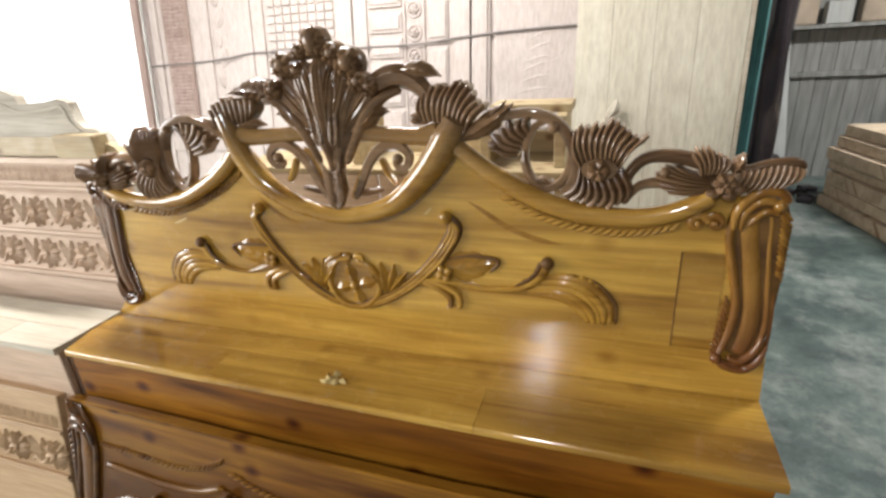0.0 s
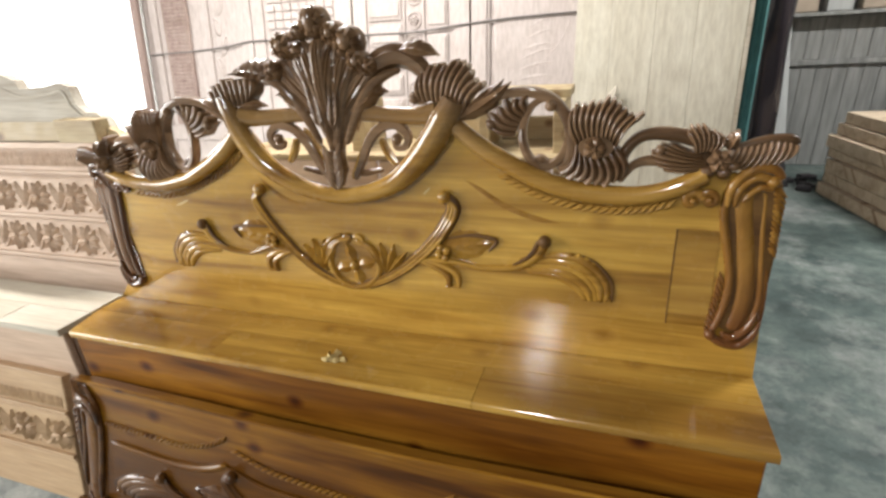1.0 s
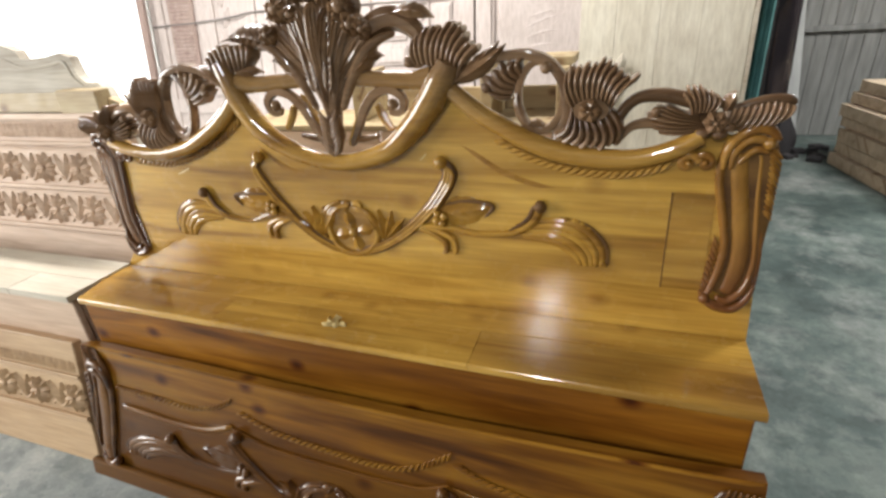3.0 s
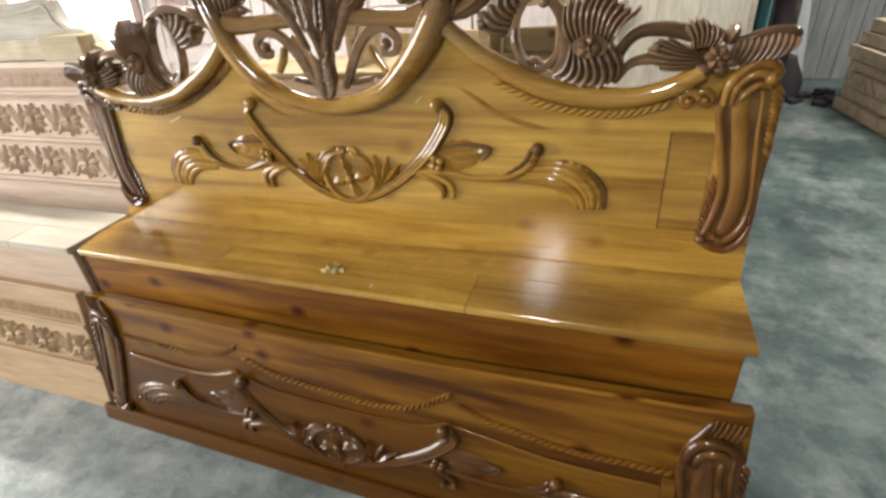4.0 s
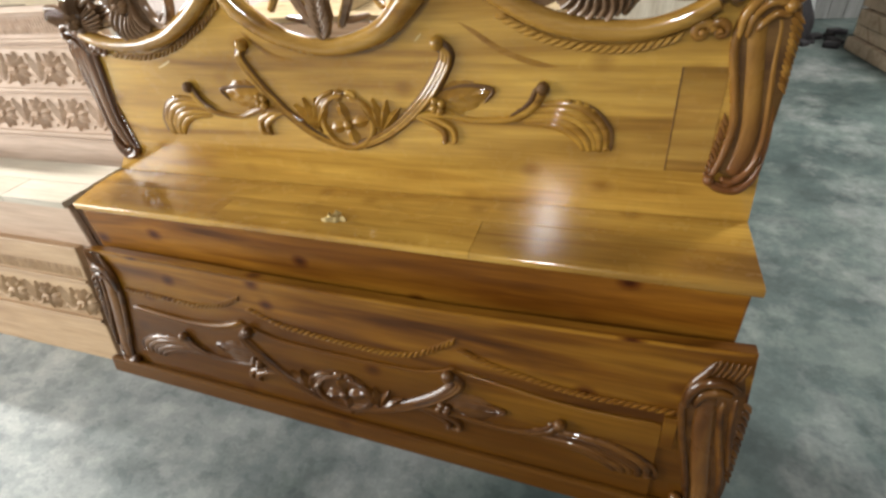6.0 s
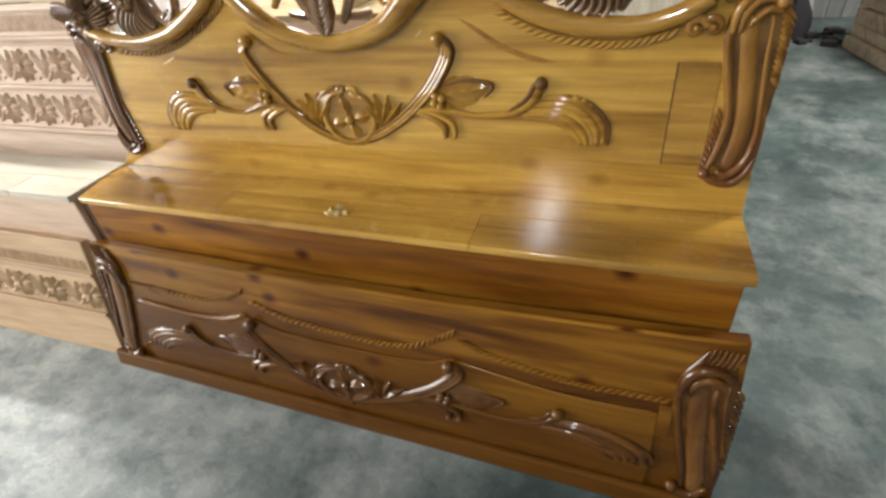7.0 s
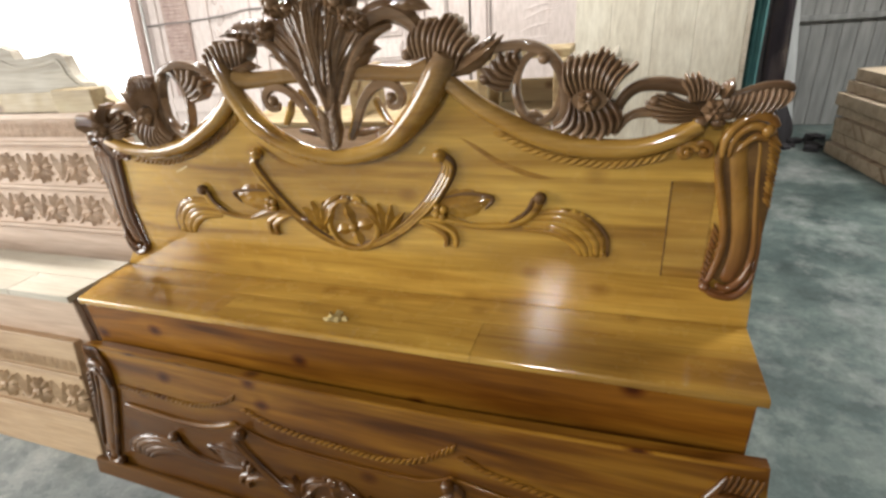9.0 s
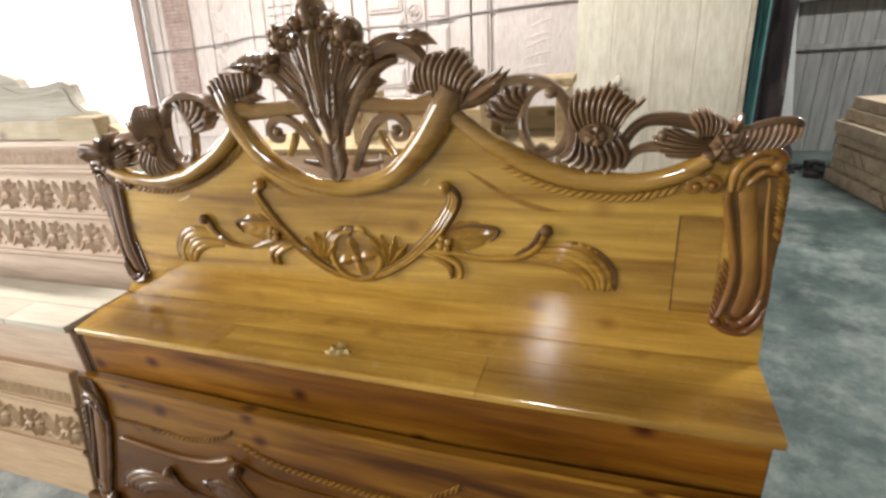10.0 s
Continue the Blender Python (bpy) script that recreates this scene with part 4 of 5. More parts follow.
SW = [[(0.149, 0.338), (0.225, 0.336), (0.338, 0.333), (0.445, 0.331), (0.534, 0.351), (0.603, 0.386)], [(0.613, 0.360), (0.722, 0.326), (0.831, 0.314), (0.935, 0.308), (1.035, 0.306), (1.131, 0.324), (1.230, 0.384)], [(1.237, 0.368), (1.308, 0.339), (1.391, 0.324), (1.471, 0.312), (1.547, 0.307), (1.620, 0.309), (1.722, 0.313)]]
EDGE = [[(0.172, 0.278), (0.294, 0.270), (0.404, 0.266), (0.513, 0.276), (0.598, 0.305)], [(0.604, 0.300), (0.710, 0.272), (0.824, 0.266), (0.964, 0.265), (1.065, 0.268), (1.159, 0.276), (1.229, 0.304)], [(1.236, 0.300), (1.365, 0.281), (1.473, 0.269), (1.577, 0.266), (1.700, 0.272)]]
for sw in SW:
    part("rope_moulding", rope(bmesh.new(), sw, 0.0072, -0.003, 0.0145), M_FOOT, foot)
low = [(q.x, q.y) for e in EDGE for q in spline(e, 6)]
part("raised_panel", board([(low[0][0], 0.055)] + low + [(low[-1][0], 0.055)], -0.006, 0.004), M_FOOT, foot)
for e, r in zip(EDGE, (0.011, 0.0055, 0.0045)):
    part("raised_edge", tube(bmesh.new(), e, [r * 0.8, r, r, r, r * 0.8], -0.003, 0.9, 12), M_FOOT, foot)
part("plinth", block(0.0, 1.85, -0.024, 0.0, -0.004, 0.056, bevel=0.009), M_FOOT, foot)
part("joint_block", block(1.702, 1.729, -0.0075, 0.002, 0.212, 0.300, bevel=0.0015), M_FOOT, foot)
applique(foot, lambda p: (0.907 + p[0] * (1.24 if p[0] > 0 else 1.15), 0.090 + (p[1] - 0.715) * 0.75), M_FOOTCARVE, 1.22, -0.006)


def foot_pillar(place):
    P, sgn, A = side_of(place)
    body = part("pillar", tube(bmesh.new(), P((1.772, 0.385), (1.775, 0.300), (1.787, 0.200), (1.800, 0.120), (1.803, 0.070)), [0.014, 0.021, 0.021, 0.020, 0.015], -0.004, 0.5, 16, n=8), M_FOOTPILLAR, foot)
    part("ground", tube(bmesh.new(), P((1.790, 0.440), (1.788, 0.360), (1.795, 0.240), (1.805, 0.140), (1.808, 0.066)), [0.034, 0.054, 0.050, 0.044, 0.036], 0.000, 0.12, 12, n=8), M_FOOTCARVE, body)
    for pts, r in ((((1.739, 0.370), (1.730, 0.335), (1.740, 0.270), (1.757, 0.190), (1.772, 0.125), (1.778, 0.075)), 0.0090), (((1.803, 0.370), (1.800, 0.340), (1.812, 0.260), (1.830, 0.180), (1.838, 0.110)), 0.0080), (((1.822, 0.380), (1.822, 0.330), (1.830, 0.265), (1.842, 0.190)), 0.0060)):
        part("pillar_fillet", tube(bmesh.new(), P(*pts), [r * 0.7, r, r, r, r * 0.7], -0.005, 1.0, 10, n=8), M_FOOTCARVE, body)
    capital = part("capital", tube(bmesh.new(), P((1.732, 0.338), (1.738, 0.380), (1.760, 0.410), (1.795, 0.416), (1.822, 0.400)), [0.007, 0.011, 0.012, 0.011, 0.007], -0.010, 1.0, 12), M_FOOTCARVE, foot)
    part("capital_curl", tube(bmesh.new(), P((1.750, 0.345), (1.758, 0.376), (1.782, 0.392), (1.812, 0.388)), [0.006, 0.010, 0.011, 0.007], -0.010, 1.0, 12), M_FOOTCARVE, capital)
    part("shoulder", tube(bmesh.new(), P((1.728, 0.350), (1.738, 0.395), (1.757, 0.430), (1.772, 0.462)), [0.006, 0.009, 0.008, 0.004], -0.005, 1.0, 10), M_FOOTCARVE, capital)
    for i in range(6):
        x = 1.776 + i * 0.0100
        part("rib", tube(bmesh.new(), P((x + 0.003, 0.466), (x - 0.002, 0.448), (x - 0.010, 0.424)), [0.003, 0.0052, 0.003], -0.005, 1.1, 8, n=4), M_FOOTCARVE, capital)
    for i in range(12):
        z = 0.36 - i * 0.018
        part("tooth", tube(bmesh.new(), P((1.836, z + 0.012), (1.846, z + 0.002), (1.853, z - 0.012)), [0.005, 0.006, 0.002], -0.001, 1.0, 7, n=3), M_FOOTCARVE, capital)
    base = part("pillar_foot", tube(bmesh.new(), P((1.752, 0.078), (1.776, 0.064), (1.805, 0.066), (1.828, 0.092)), [0.008, 0.011, 0.011, 0.006], -0.009, 1.0, 10), M_FOOTCARVE, foot)
    part("foot_bead", ball(bmesh.new(), (place((1.757, 0))[0], -0.012, place((0, 0.078))[1]), 0.014), M_FOOTCARVE, base)


foot_pillar(lambda p: p)
foot_pillar(lambda p: (0.088 - (p[0] - 1.785) * 0.95, p[1] - 0.010))

# scrap lying on the bench
bm = bmesh.new()
crumbs = random.Random(9)
for i in range(9):
    a = crumbs.random() * 6.28
    q = (crumbs.uniform(-0.012, 0.012), crumbs.uniform(-0.010, 0.010))
    ln = crumbs.uniform(0.006, 0.020)
    leaf(bm, q, (q[0] + ln * math.cos(a), q[1] + ln * math.sin(a)), crumbs.uniform(0.003, 0.006), 0, 0.004, bend=0.003, teeth=2, veins=2, nu=6, nv=5, back=0.001)
scrap = finish("wood_shaving", bm, M_PAPER)
scrap.matrix_basis = pose(0.862, -0.148, 0.5965, -90, 0, 20) @ Matrix.Scale(1.6, 4)
tagged(scrap, "small crumpled cream wood shaving on the bench", "shaving")

# ---- unfinished bed beside it ----
raw = thing("raw_headboard", pose(-0.055, 0.015, 0.0, -10.5, 0, 0), "unvarnished pinkish wooden headboard with fluted and flowered bands", "headboard")
RX = -1.75
part("board", block(RX, 0, 0.0, 0.03, 0.0, 1.06), M_RAW, raw)
for z, h, d in ((1.055, 0.022, 0.034), (0.962, 0.013, 0.016), (0.944, 0.008, 0.010), (0.802, 0.012, 0.014), (0.786, 0.008, 0.009), (0.650, 0.014, 0.016), (0.632, 0.008, 0.010)):
    part("moulding", block(RX, 0.004, -d, 0.0, z - h / 2, z + h / 2, bevel=0.003), M_RAW, raw)


def repeat(first, n, step):
    """More objects on the mesh of a part, set out along x beside it."""
    for i in range(1, n):
        ob = new(first.name.split(".")[0], first.data)
        ob.parent = first.parent
        ob.location.x = i * step


repeat(part("flute", tube(bmesh.new(), [(-0.020, 0.980), (-0.022, 1.005), (-0.026, 1.036)], [0.004, 0.0055, 0.004], 0.0, 1.0, 6, n=2), M_RAW, raw), 72, -0.0135)


def flower_band(parent, z, h, n, material, x0, step, y=0.0):
    """Daisies along a band, with a winding stem and two leaves between them."""
    daisy = part("flower", flower(bmesh.new(), (x0, z), h * 0.48, 10, y - 0.001, 0.010, 0.2), material, parent)
    repeat(daisy, n, -step)
    xm = x0 - step / 2
    bm = tube(bmesh.new(), [(xm + 0.046, z + h * 0.10), (xm + 0.036, z - h * 0.22), (xm + 0.014, z - h * 0.38), (xm - 0.014, z - h * 0.26), (xm - 0.034, z - h * 0.40)], [0.003, 0.006, 0.007, 0.006, 0.003], y - 0.001, 1.0, 8)
    leaf(bm, (xm + 0.016, z - h * 0.30), (xm - 0.026, z + h * 0.44), 0.022, y - 0.001, 0.009, bend=0.006, teeth=4, veins=5, nu=14, nv=7, back=0.003)
    leaf(bm, (xm + 0.016, z - h * 0.18), (xm + 0.026, z + h * 0.45), 0.014, y - 0.001, 0.008, bend=-0.005, teeth=3, veins=4, nu=12, nv=7, back=0.003)
    repeat(part("leaf_scroll", bm, material, parent), n, -step)


flower_band(raw, 0.872, 0.118, 9, M_RAW, -0.082, 0.180)
flower_band(raw, 0.720, 0.118, 9, M_RAW, -0.050, 0.182)
cap = [(RX, 1.07), (0.0, 1.07), (-0.03, 1.10), (-0.12, 1.135), (RX, 1.14)]
part("top_rail", board(cap, 0.004, 0.045), M_RAWYEL, raw)

rawbox = thing("raw_bench_box", pose(0, 0, 0), "unvarnished bed box with pale plank top beside the carved bed", "bed box")
part("apron", block(-1.78, -0.004, -0.212, -0.190, 0.0, 0.578), M_RAW, rawbox)
part("side_board", block(-0.030, -0.006, -0.190, -0.002, 0.0, 0.578), M_RAW, rawbox)
part("plank", block(-1.78, 0.004, -0.120, -0.002, 0.579, 0.602, bevel=0.002), M_PALE, rawbox)
part("plank", block(-0.255, 0.004, -0.226, -0.121, 0.579, 0.601, bevel=0.002), M_PALE, rawbox)
part("plank", block(-1.78, -0.257, -0.226, -0.121, 0.579, 0.6015, bevel=0.002), M_PALE, rawbox)

rawfoot = thing("raw_footboard", pose(-0.045, -0.315, 0, -10.0, 0, 0), "unvarnished footboard with fluted and flowered bands on the floor", "footboard")
part("board", block(RX, 0, 0.0, 0.03, 0.0, 0.445), M_RAWFOOT, rawfoot)
for z, h, d in ((0.326, 0.010, 0.010), (0.312, 0.008, 0.006), (0.175, 0.012, 0.012), (0.160, 0.008, 0.007)):
    part("moulding", block(RX, 0.003, -d, 0.0, z - h / 2, z + h / 2, bevel=0.003), M_RAWFOOT, rawfoot)
repeat(part("flute", tube(bmesh.new(), [(-0.020, 0.336), (-0.020, 0.358), (-0.020, 0.378)], [0.0035, 0.0045, 0.0035], 0.0, 1.0, 6, n=2), M_RAWFOOT, rawfoot), 80, -0.012)
flower_band(rawfoot, 0.243, 0.105, 9, M_RAWFOOT, -0.040, 0.165)

# dusty carved crest standing behind the raw headboard
crest = [(-1.6, 1.02), (-0.10, 1.02), (-0.125, 1.066), (-0.145, 1.120), (-0.170, 1.140), (-0.221, 1.143), (-0.252, 1.168), (-0.264, 1.226), (-0.306, 1.241), (-0.379, 1.230), (-0.500, 1.226), (-0.512, 1.255), (-0.564, 1.275), (-1.6, 1.35)]
dusty = thing("dusty_headboard", pose(0, 0.24, 0), "dusty grey unfinished headboard with a stepped crest", "headboard")
part("panel", board([(-1.6, 0.0), (-0.10, 0.0)] + crest[1:], 0, 0.035), M_DUSTY, dusty)
part("corner_block", block(-0.310, -0.125, -0.060, -0.002, 1.045, 1.128, bevel=0.006), M_RAWYEL, dusty, "yellowish sawn timber end")
bm = bmesh.new()
tube(bm, [(-0.190, 1.118), (-0.240, 1.130), (-0.278, 1.165), (-0.300, 1.212), (-0.370, 1.205), (-0.500, 1.200), (-0.600, 1.235)], [0.004, 0.006, 0.006, 0.006, 0.004], 0.0, 0.7, 8)
part("crest_moulding", bm, M_DUSTY, dusty)

# ---- carved doors leaning at the back ----
def door(x0, x1, y, style, label):
    d = thing("panelled_door", pose(x0, y - 0.18, 0, -8, 0, 0), label, "door", "doors leaning on the wall")
    w = x1 - x0
    part("slab", block(0, w, 0.012, 0.05, 0.0, 2.1), M_DOOR, d)
    for a, b in ((0, 0.105), (w - 0.105, w)):
        part("stile", block(a, b, -0.004, 0.012, 0.0, 2.1, bevel=0.003), M_DOOR, d)
    for z0, z1 in ((0, 0.16), (0.62, 0.74), (1.96, 2.1)):
        part("cross_rail", block(0.106, w - 0.106, -0.003, 0.012, z0, z1, bevel=0.003), M_DOOR, d)
    if style == "blocks":
        a, b, c, e = 0.115, 0.385, 0.545, 0.715
        for q in (b + 0.008, c - 0.008):
            part("bead", block(q - 0.006, q + 0.006, -0.003, 0.012, 0.745, 1.955, bevel=0.003), M_DOOR, d)
        for i in range(7):
            z = 0.775 + i * 0.166
            part("raised_block", block(a + 0.006, b - 0.012, -0.002, 0.012, z, z + 0.135, bevel=0.008), M_DOOR, d)
            part("raised_block", block(a + 0.022, b - 0.028, -0.010, -0.002, z + 0.022, z + 0.113, bevel=0.006), M_DOOR, d)
        for i in range(4):
            z = 0.775 + i * 0.295
            part("raised_block", block(c + 0.012, e - 0.006, -0.002, 0.012, z, z + 0.265, bevel=0.008), M_DOOR, d)
            part("raised_block", block(c + 0.026, e - 0.020, -0.010, -0.002, z + 0.025, z + 0.24, bevel=0.006), M_DOOR, d)
        for i in range(8):
            z = 0.83 + i * 0.150
            bm = bmesh.new()
            r = (c - b) * 0.5 - 0.03
            x = (b + c) / 2
            tube(bm, [(x + r * math.cos(k * 0.7), z + r * math.sin(k * 0.7)) for k in range(10)], [0.006, 0.008, 0.006], 0.008, 1.0, 8, n=3)
            flower(bm, (x, z), r * 0.7, 5, 0.008, 0.012)
            part("carved_rosette", bm, M_DOOR, d)
    elif style == "band":
        part("carved_band", block(0.17, 0.42, -0.010, 0.012, 0.75, 1.95, bevel=0.003), M_DOORDARK, d)
        for i in range(40):
            z = 0.77 + i * 0.029
            part("notch", block(0.188, 0.402, -0.016, -0.010, z, z + 0.017, bevel=0.003), M_DOORDARK, d)
        part("plain_panel", block(0.46, 0.62, -0.004, 0.012, 0.76, 1.94, bevel=0.006), M_DOOR, d)
        bm = bmesh.new()
        for i in range(7):
            z = 0.82 + i * 0.15
            leaf(bm, (0.70, z), (0.66 + 0.10 * (i % 2), z + 0.14), 0.035, 0.008, 0.012, teeth=4, veins=5)
        part("carved_vine", bm, M_DOOR, d)
    elif style == "weave":
        for i in range(9):
            for k in range(8):
                if 1.38 + i * 0.06 < 1.93:
                    x, z = 0.14 + k * (w - 0.28) / 8, 1.38 + i * 0.06
                    part("weave_block", block(x + 0.004, x + (w - 0.28) / 8 - 0.004, -0.002 - 0.004 * ((i + k) % 2), 0.012, z, z + 0.052, bevel=0.005), M_DOOR, d)
        bm = bmesh.new()
        for i in range(9):
            a = radians(20 + 17.5 * i)
            q = (w / 2, 0.95)
            leaf(bm, (q[0] + 0.05 * math.cos(a), q[1] + 0.05 * math.sin(a)), (q[0] + 0.27 * math.cos(a), q[1] + 0.36 * math.sin(a)), 0.030, 0.008, 0.012, teeth=5, veins=5)
        part("carved_spray", bm, M_DOOR, d)
    else:
        for q in (0.120, w - 0.120):
            part("bead", block(q - 0.006, q + 0.006, -0.006, 0.012, 0.745, 1.955, bevel=0.003), M_DOOR, d)
        part("plain_panel", block(0.16, w - 0.16, 0.0, 0.012, 0.78, 1.93, bevel=0.006), M_DOOR, d)
        bm = bmesh.new()
        for i in range(6):
            z = 1.0 + i * 0.065
            leaf(bm, (w / 2 - 0.16 + 0.02 * i, z), (w / 2 + 0.14, z + 0.03 + 0.02 * (i % 3)), 0.022, 0.0025, 0.004, bend=0.02, teeth=5, veins=5)
        tube(bm, [(w / 2 - 0.2, 1.75), (w / 2 + 0.12, 1.70), (w / 2 + 0.22, 1.45), (w / 2 + 0.12, 1.2), (w / 2 - 0.12, 1.02)], [0.003, 0.006, 0.006, 0.003], 0.002, 0.6, 8)
        part("carved_spray", bm, M_DOOR, d)
    return d


door(-2.235, -1.22, 2.50, "band", "pale pinkish wooden door with a dark notched band")
door(-1.21, -0.36, 2.50, "weave", "pale pinkish wooden door with carved weave and spray")
door(-0.345, 0.515, 2.50, "blocks", "pale pinkish wooden door with raised blocks and rosettes")
door(0.53, 1.40, 2.50, "spray", "pale pinkish wooden door with a carved leaf panel")

# pole and narrow jamb beside the bright opening
pole = thing("door_post", pose(0, 2.32, 0, -8, 0, 0), "slim grey-brown upright post with thin rod beside the bright opening", "post")
part("post", block(-2.345, -2.275, -0.05, 0.03, 0.008, 2.6), M_DOORDARK, pole)
bm = bmesh.new()
bmesh.ops.create_cone(bm, cap_ends=True, segments=10, radius1=0.012, radius2=0.012, depth=2.6, matrix=Matrix.Translation((-2.235, -0.04, 1.31)))
part("rod", bm, M_METAL, pole)
part("jamb", block(-2.274, -2.237, 0.005, 0.045, 0.008, 2.6), M_DOOR, pole)

# white planked panel
pale = thing("pale_plank_panel", pose(1.232, 1.90, 0, -6, 0.6, 0), "tall pale planked wooden panel standing upright", "panel")
wid = [0.0, 0.185, 0.40, 0.60, 0.83]
for a, b in zip(wid, wid[1:]):
    part("plank", block(a + 0.0008, b - 0.0008, 0.0, 0.03, 0.0, 2.3, bevel=0.002), M_PALEUP, pale)
part("edge_strip", block(0.832, 0.852, -0.004, 0.034, 0.0, 2.3, bevel=0.002), M_PALE, pale)

# teal curtain and the wrapped black column
bm = bmesh.new()
rows = []
for j in range(14):
    z = 0.02 + j * 0.22
    rows.append([bm.verts.new((2.03 + i * 0.0135, 2.62 + 0.022 * math.sin(i * 0.95 + 0.12 * j) + 0.012 * math.sin(i * 2.3), z)) for i in range(20)])
for r0, r1 in zip(rows, rows[1:]):
    for i in range(19):
        bm.faces.new((r0[i], r0[i + 1], r1[i + 1], r1[i]))
ex = bmesh.ops.extrude_face_region(bm, geom=bm.faces[:])
bmesh.ops.translate(bm, verts=[v for v in ex["geom"] if isinstance(v, bmesh.types.BMVert)], vec=(0, 0.006, 0))
tagged(finish("teal_curtain", bm, M_TEAL), "dark teal cloth hanging in folds beside the panel", "curtain")
bm = bmesh.new()
rings = []
for j in range(22):
    z = 0.0 + j * 0.15
    rings.append([bm.verts.new((2.42 + math.cos(a) * (0.105 + 0.012 * math.sin(3 * a + j * 0.7)), 3.0 + math.sin(a) * (0.105 + 0.010 * math.sin(5 * a + j)), z)) for a in [2 * math.pi * k / 28 for k in range(28)]])
for r0, r1 in zip(rings, rings[1:]):
    for k in range(28):
        bm.faces.new((r0[k], r0[(k + 1) % 28], r1[(k + 1) % 28], r1[k]))
bm.faces.new(rings[-1])
bm.faces.new(rings[0])
tagged(finish("wrapped_column", bm, M_BLACK), "black plastic-wrapped column reaching up to the roof", "column")

# cable strung across the doors
cu = bpy.data.curves.new("cable", "CURVE")
cu.dimensions, cu.bevel_depth, cu.bevel_resolution = "3D", 0.0075, 3
sp = cu.splines.new("BEZIER")
way = [(x, 2.311 + 0.1405 * z, z) for x, z in ((-2.300, 1.295), (-1.462, 1.325), (-1.241, 1.351), (-0.863, 1.337), (-0.229, 1.342), (0.136, 1.341), (0.509, 1.370), (0.859, 1.387), (1.270, 1.394))]
sp.bezier_points.add(len(way) - 1)
for p, q in zip(sp.bezier_points, way):
    p.co, p.handle_left_type, p.handle_right_type = q, "AUTO", "AUTO"
tmp = bpy.data.objects.new("cable_tmp", cu)
me = bpy.data.meshes.new_from_object(tmp)
bpy.data.objects.remove(tmp)
me.materials.clear()
me.materials.append(M_CABLE)
tagged(new("cable", me), "thin grey cable strung across the leaning doors", "cable")

# raw dressing table behind the headboard, glimpsed through the carving
desk = thing("raw_dresser", pose(0, 0, 0), "unvarnished yellowish wooden dresser standing behind the headboard", "dresser")
part("top", block(-0.35, 1.30, 1.02, 1.42, 0.80, 0.825), M_RAWYEL, desk)
part("back_board", block(0.40, 1.30, 1.40, 1.425, 0.826, 0.93), M_RAWYEL, desk)
part("shelf", block(0.95, 1.30, 1.20, 1.40, 1.04, 1.075), M_RAWYEL, desk)
for x in (0.30, 0.92, 1.24):
    part("upright", block(x, x + 0.045, 1.10, 1.40, 0.826, 1.04), M_RAWYEL, desk)
for x in (-0.34, 1.25):
    for y in (1.04, 1.36):
        part("leg", block(x, x + 0.05, y, y + 0.05, 0.0, 0.80), M_RAWYEL, desk)
part("drawer_front", block(-0.29, 0.45, 1.03, 1.05, 0.62, 0.795), M_RAW, desk)
part("drawer_front", block(0.46, 1.24, 1.03, 1.05, 0.62, 0.795), M_RAW, desk)
bm = bmesh.new()
leaf(bm, (0, 0), (0.035, 0.105), 0.030, 0, 0.01, bend=-0.012, teeth=4, veins=5)
post_ = block(-0.02, 0.02, 0.0, 0.03, -0.90, 0.02)
tip = thing("carved_finial", pose(1.44, 1.96, 0.90), "pale carved leaf finial on a thin post against the planks", "finial")
part("leaf", bm, M_PALE, tip)
part("post", post_, M_PALE, tip)

# ---- stack of sawn boards and the dark bay ----
rng = random.Random(4)
z = 0.0
for i in range(7):
    h = (0.09, 0.085, 0.10, 0.08, 0.095, 0.085, 0.085)[i]
    dx = (0.0, 0.035, 0.02, 0.05, 0.015, 0.06, 0.085)[i]
    b = finish("sawn_board", block(dx, 1.30, -1.9, rng.uniform(-0.04, 0.03), 0.0, h - 0.007, bevel=0.004), M_STACK)
    b.matrix_basis = pose(3.02, 3.50, z, 0, 0, 9.8 + rng.uniform(-0.5, 0.5))
    tagged(b, "thick sawn timber slab in a stack on the floor", "board", "stacked sawn boards")
    z += h
grey = finish("grey_plank", block(-0.075, 0.075, 0.0, 0.022, 0.0, 1.30, bevel=0.004), M_GREYPLANK)
grey.matrix_basis = pose(2.86, 4.02, 0.0, -12, -4, 0)
tagged(grey, "pale grey plank leaning on the back wall", "plank")
bay = thing("wall_shelving", pose(0, 0, 0), "dark grey timber shelving along the back wall", "shelving")
for x in (2.56, 3.75, 4.6):
    part("upright", block(x, x + 0.09, 4.12, 4.215, 0, 3.1), M_GREYWALL, bay)
part("batten", block(2.60, 5.2, 4.325, 4.358, 0.88, 0.925), M_GREYWALL, bay)
for zz in (1.27, 1.75, 2.2):
    part("shelf", block(2.60, 5.2, 4.22, 4.355, zz, zz + 0.03), M_GREYWALL, bay)
for i in range(22):
    x = 2.66 + i * 0.115
    part("slat", block(x, x + 0.1125, 4.36, 4.385, 0.0, 1.26, bevel=0.004), M_GREYWALL, bay)
tub = block(2.72, 3.00, 4.225, 4.355, 1.302, 1.62, bevel=0.012)
tagged(finish("storage_carton", tub, M_CARTON), "brown carton on the wall shelf", "carton")
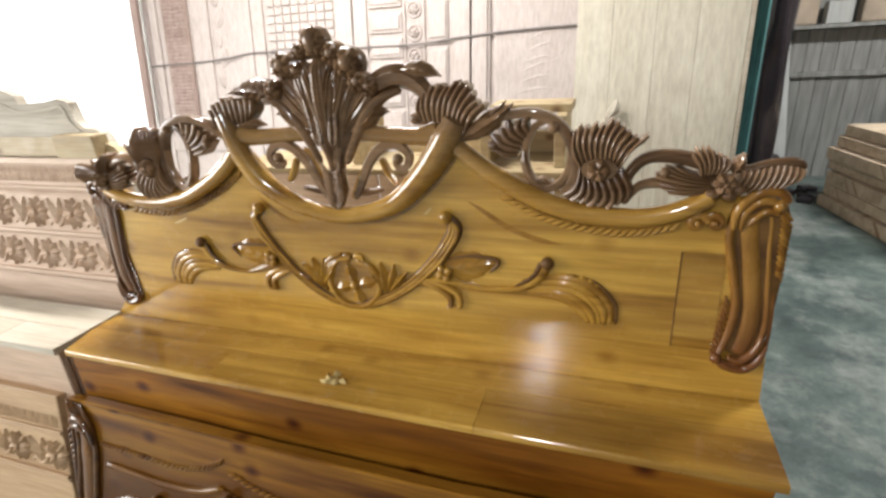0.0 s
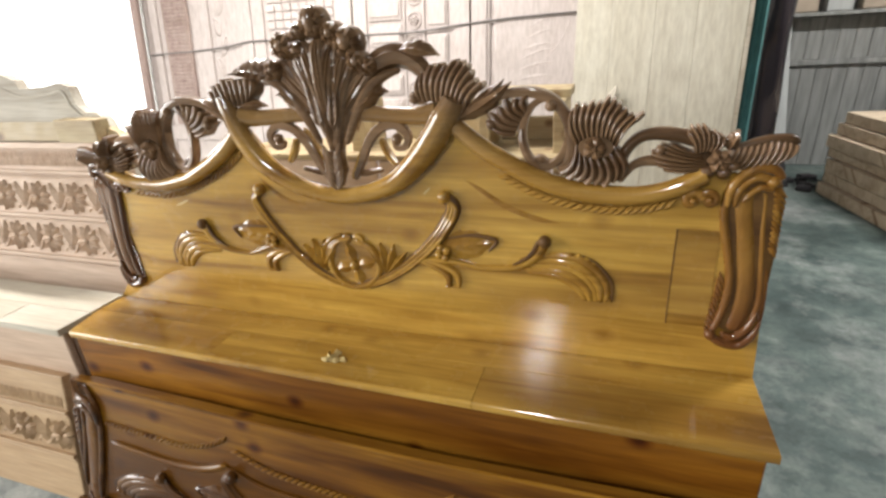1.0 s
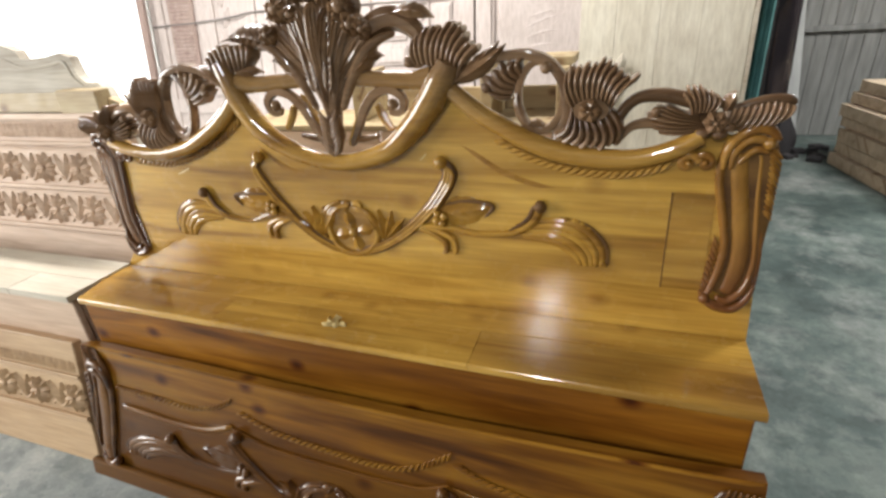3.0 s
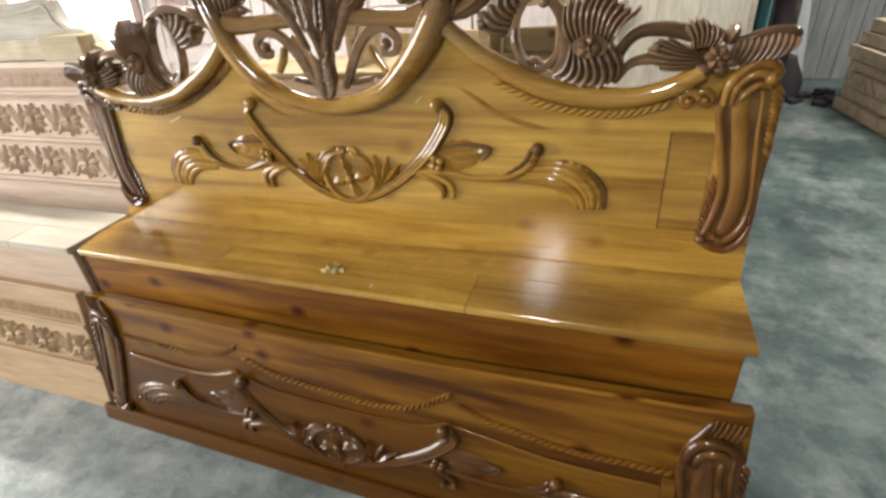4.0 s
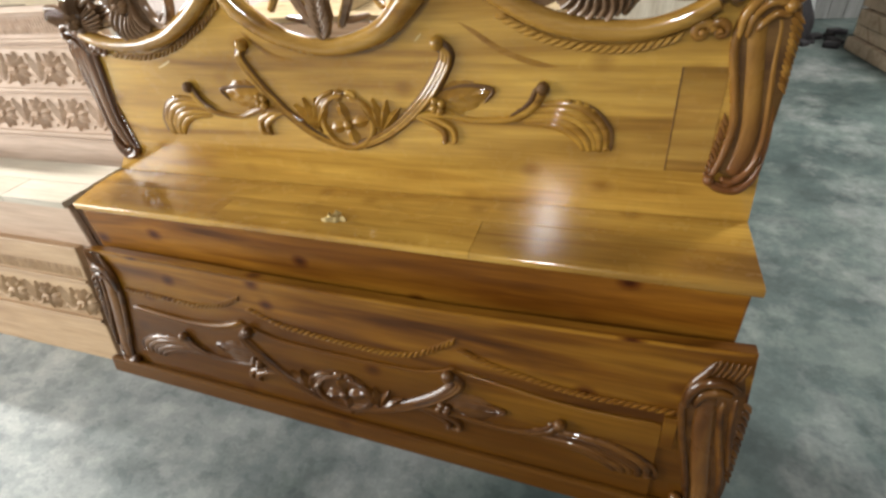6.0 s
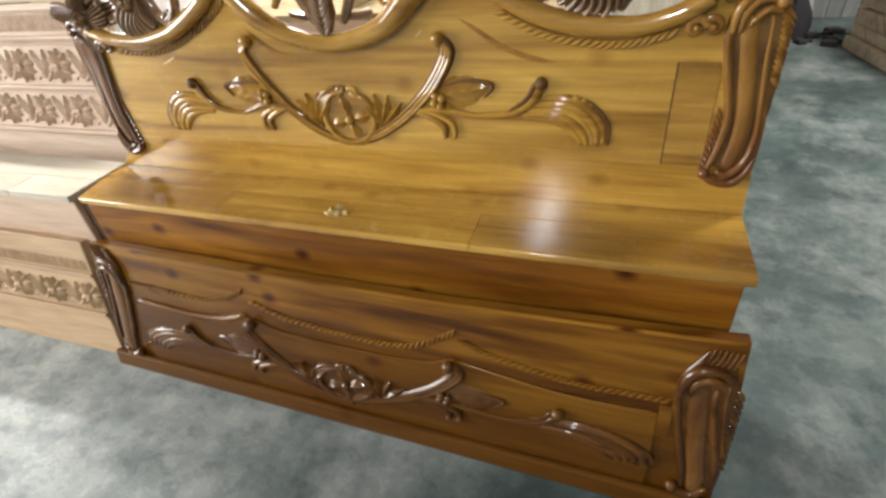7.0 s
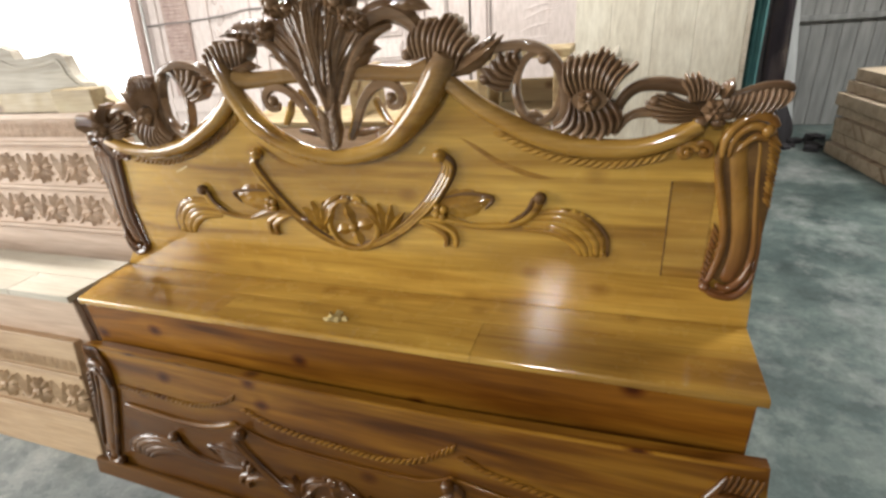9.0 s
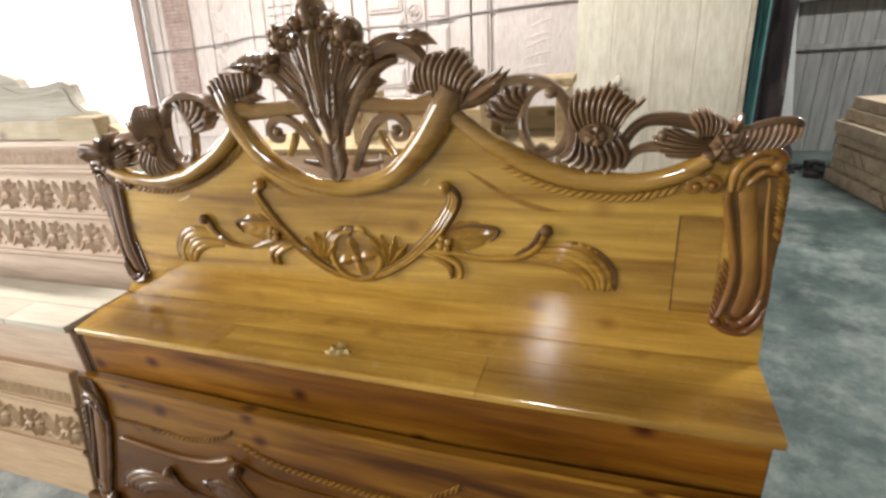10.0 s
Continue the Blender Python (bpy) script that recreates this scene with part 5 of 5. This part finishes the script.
tagged(finish("pale_box", block(3.06, 3.24, 4.225, 4.34, 1.302, 1.47, bevel=0.006), M_GREYPLANK), "pale grey-blue box on the wall shelf", "box")
tagged(finish("storage_carton", block(3.30, 3.80, 4.225, 4.355, 1.302, 1.60, bevel=0.012), M_CARTON), "dusty brown carton on the wall shelf", "carton")
for i in range(16):
    x, y, r = 2.75 + rng.random() * 0.42, 3.45 + rng.random() * 0.5, 0.02 + rng.random() * 0.035
    bm = block(-r, r, -r * 0.7, r * 0.7, 0, r * 0.8, bevel=r * 0.2)
    o = finish("rubble_piece", bm, M_DIRT)
    o.matrix_basis = pose(x, y, 0, 0, 0, rng.random() * 180)
    tagged(o, "small dark offcut on the floor by the stack", "offcut", "floor offcuts")
bag = bmesh.new()
rings = []
for j in range(14):
    zz = 0.026 * j
    rr = 0.17 * (1 - 0.45 * (j / 13) ** 2) + (0.0 if j < 13 else -0.06)
    rings.append([bag.verts.new((2.70 + math.cos(a) * (rr + 0.03 * noise.noise((math.cos(a) * 2, math.sin(a) * 2, zz * 5))), 3.78 + math.sin(a) * rr * 0.7, zz)) for a in [2 * math.pi * k / 24 for k in range(24)]])
for r0, r1 in zip(rings, rings[1:]):
    for k in range(24):
        bag.faces.new((r0[k], r0[(k + 1) % 24], r1[(k + 1) % 24], r1[k]))
bag.faces.new(rings[-1])
bag.faces.new(rings[0])
tagged(finish("dark_sack", bag, M_DIRT), "dark slumped sack by the back wall", "sack")

# ---- lamps ----
# First tube follows the bench reflection; the other two are added as fill.
for x, y, zl, turn in ((0.93, -3.45, 2.92, 90), (-0.2, 1.15, 3.12, 0), (4.0, 2.1, 3.12, 0)):
    lamp = thing("tube_light", pose(x, y, zl, 0, 0, turn), "unseen white tube light under the roof", "ceiling lamp", "tube lights")
    part("housing", block(-0.62, 0.62, -0.18, 0.18, 0.02, 0.08 if zl > 3 else 0.30), M_WHITE, lamp)
    bm = bmesh.new()
    bmesh.ops.create_cone(bm, cap_ends=True, segments=12, radius1=0.014, radius2=0.014, depth=1.2, matrix=Matrix.Rotation(radians(90), 4, "Y"))
    part("tube", bm, M_TUBE, lamp)
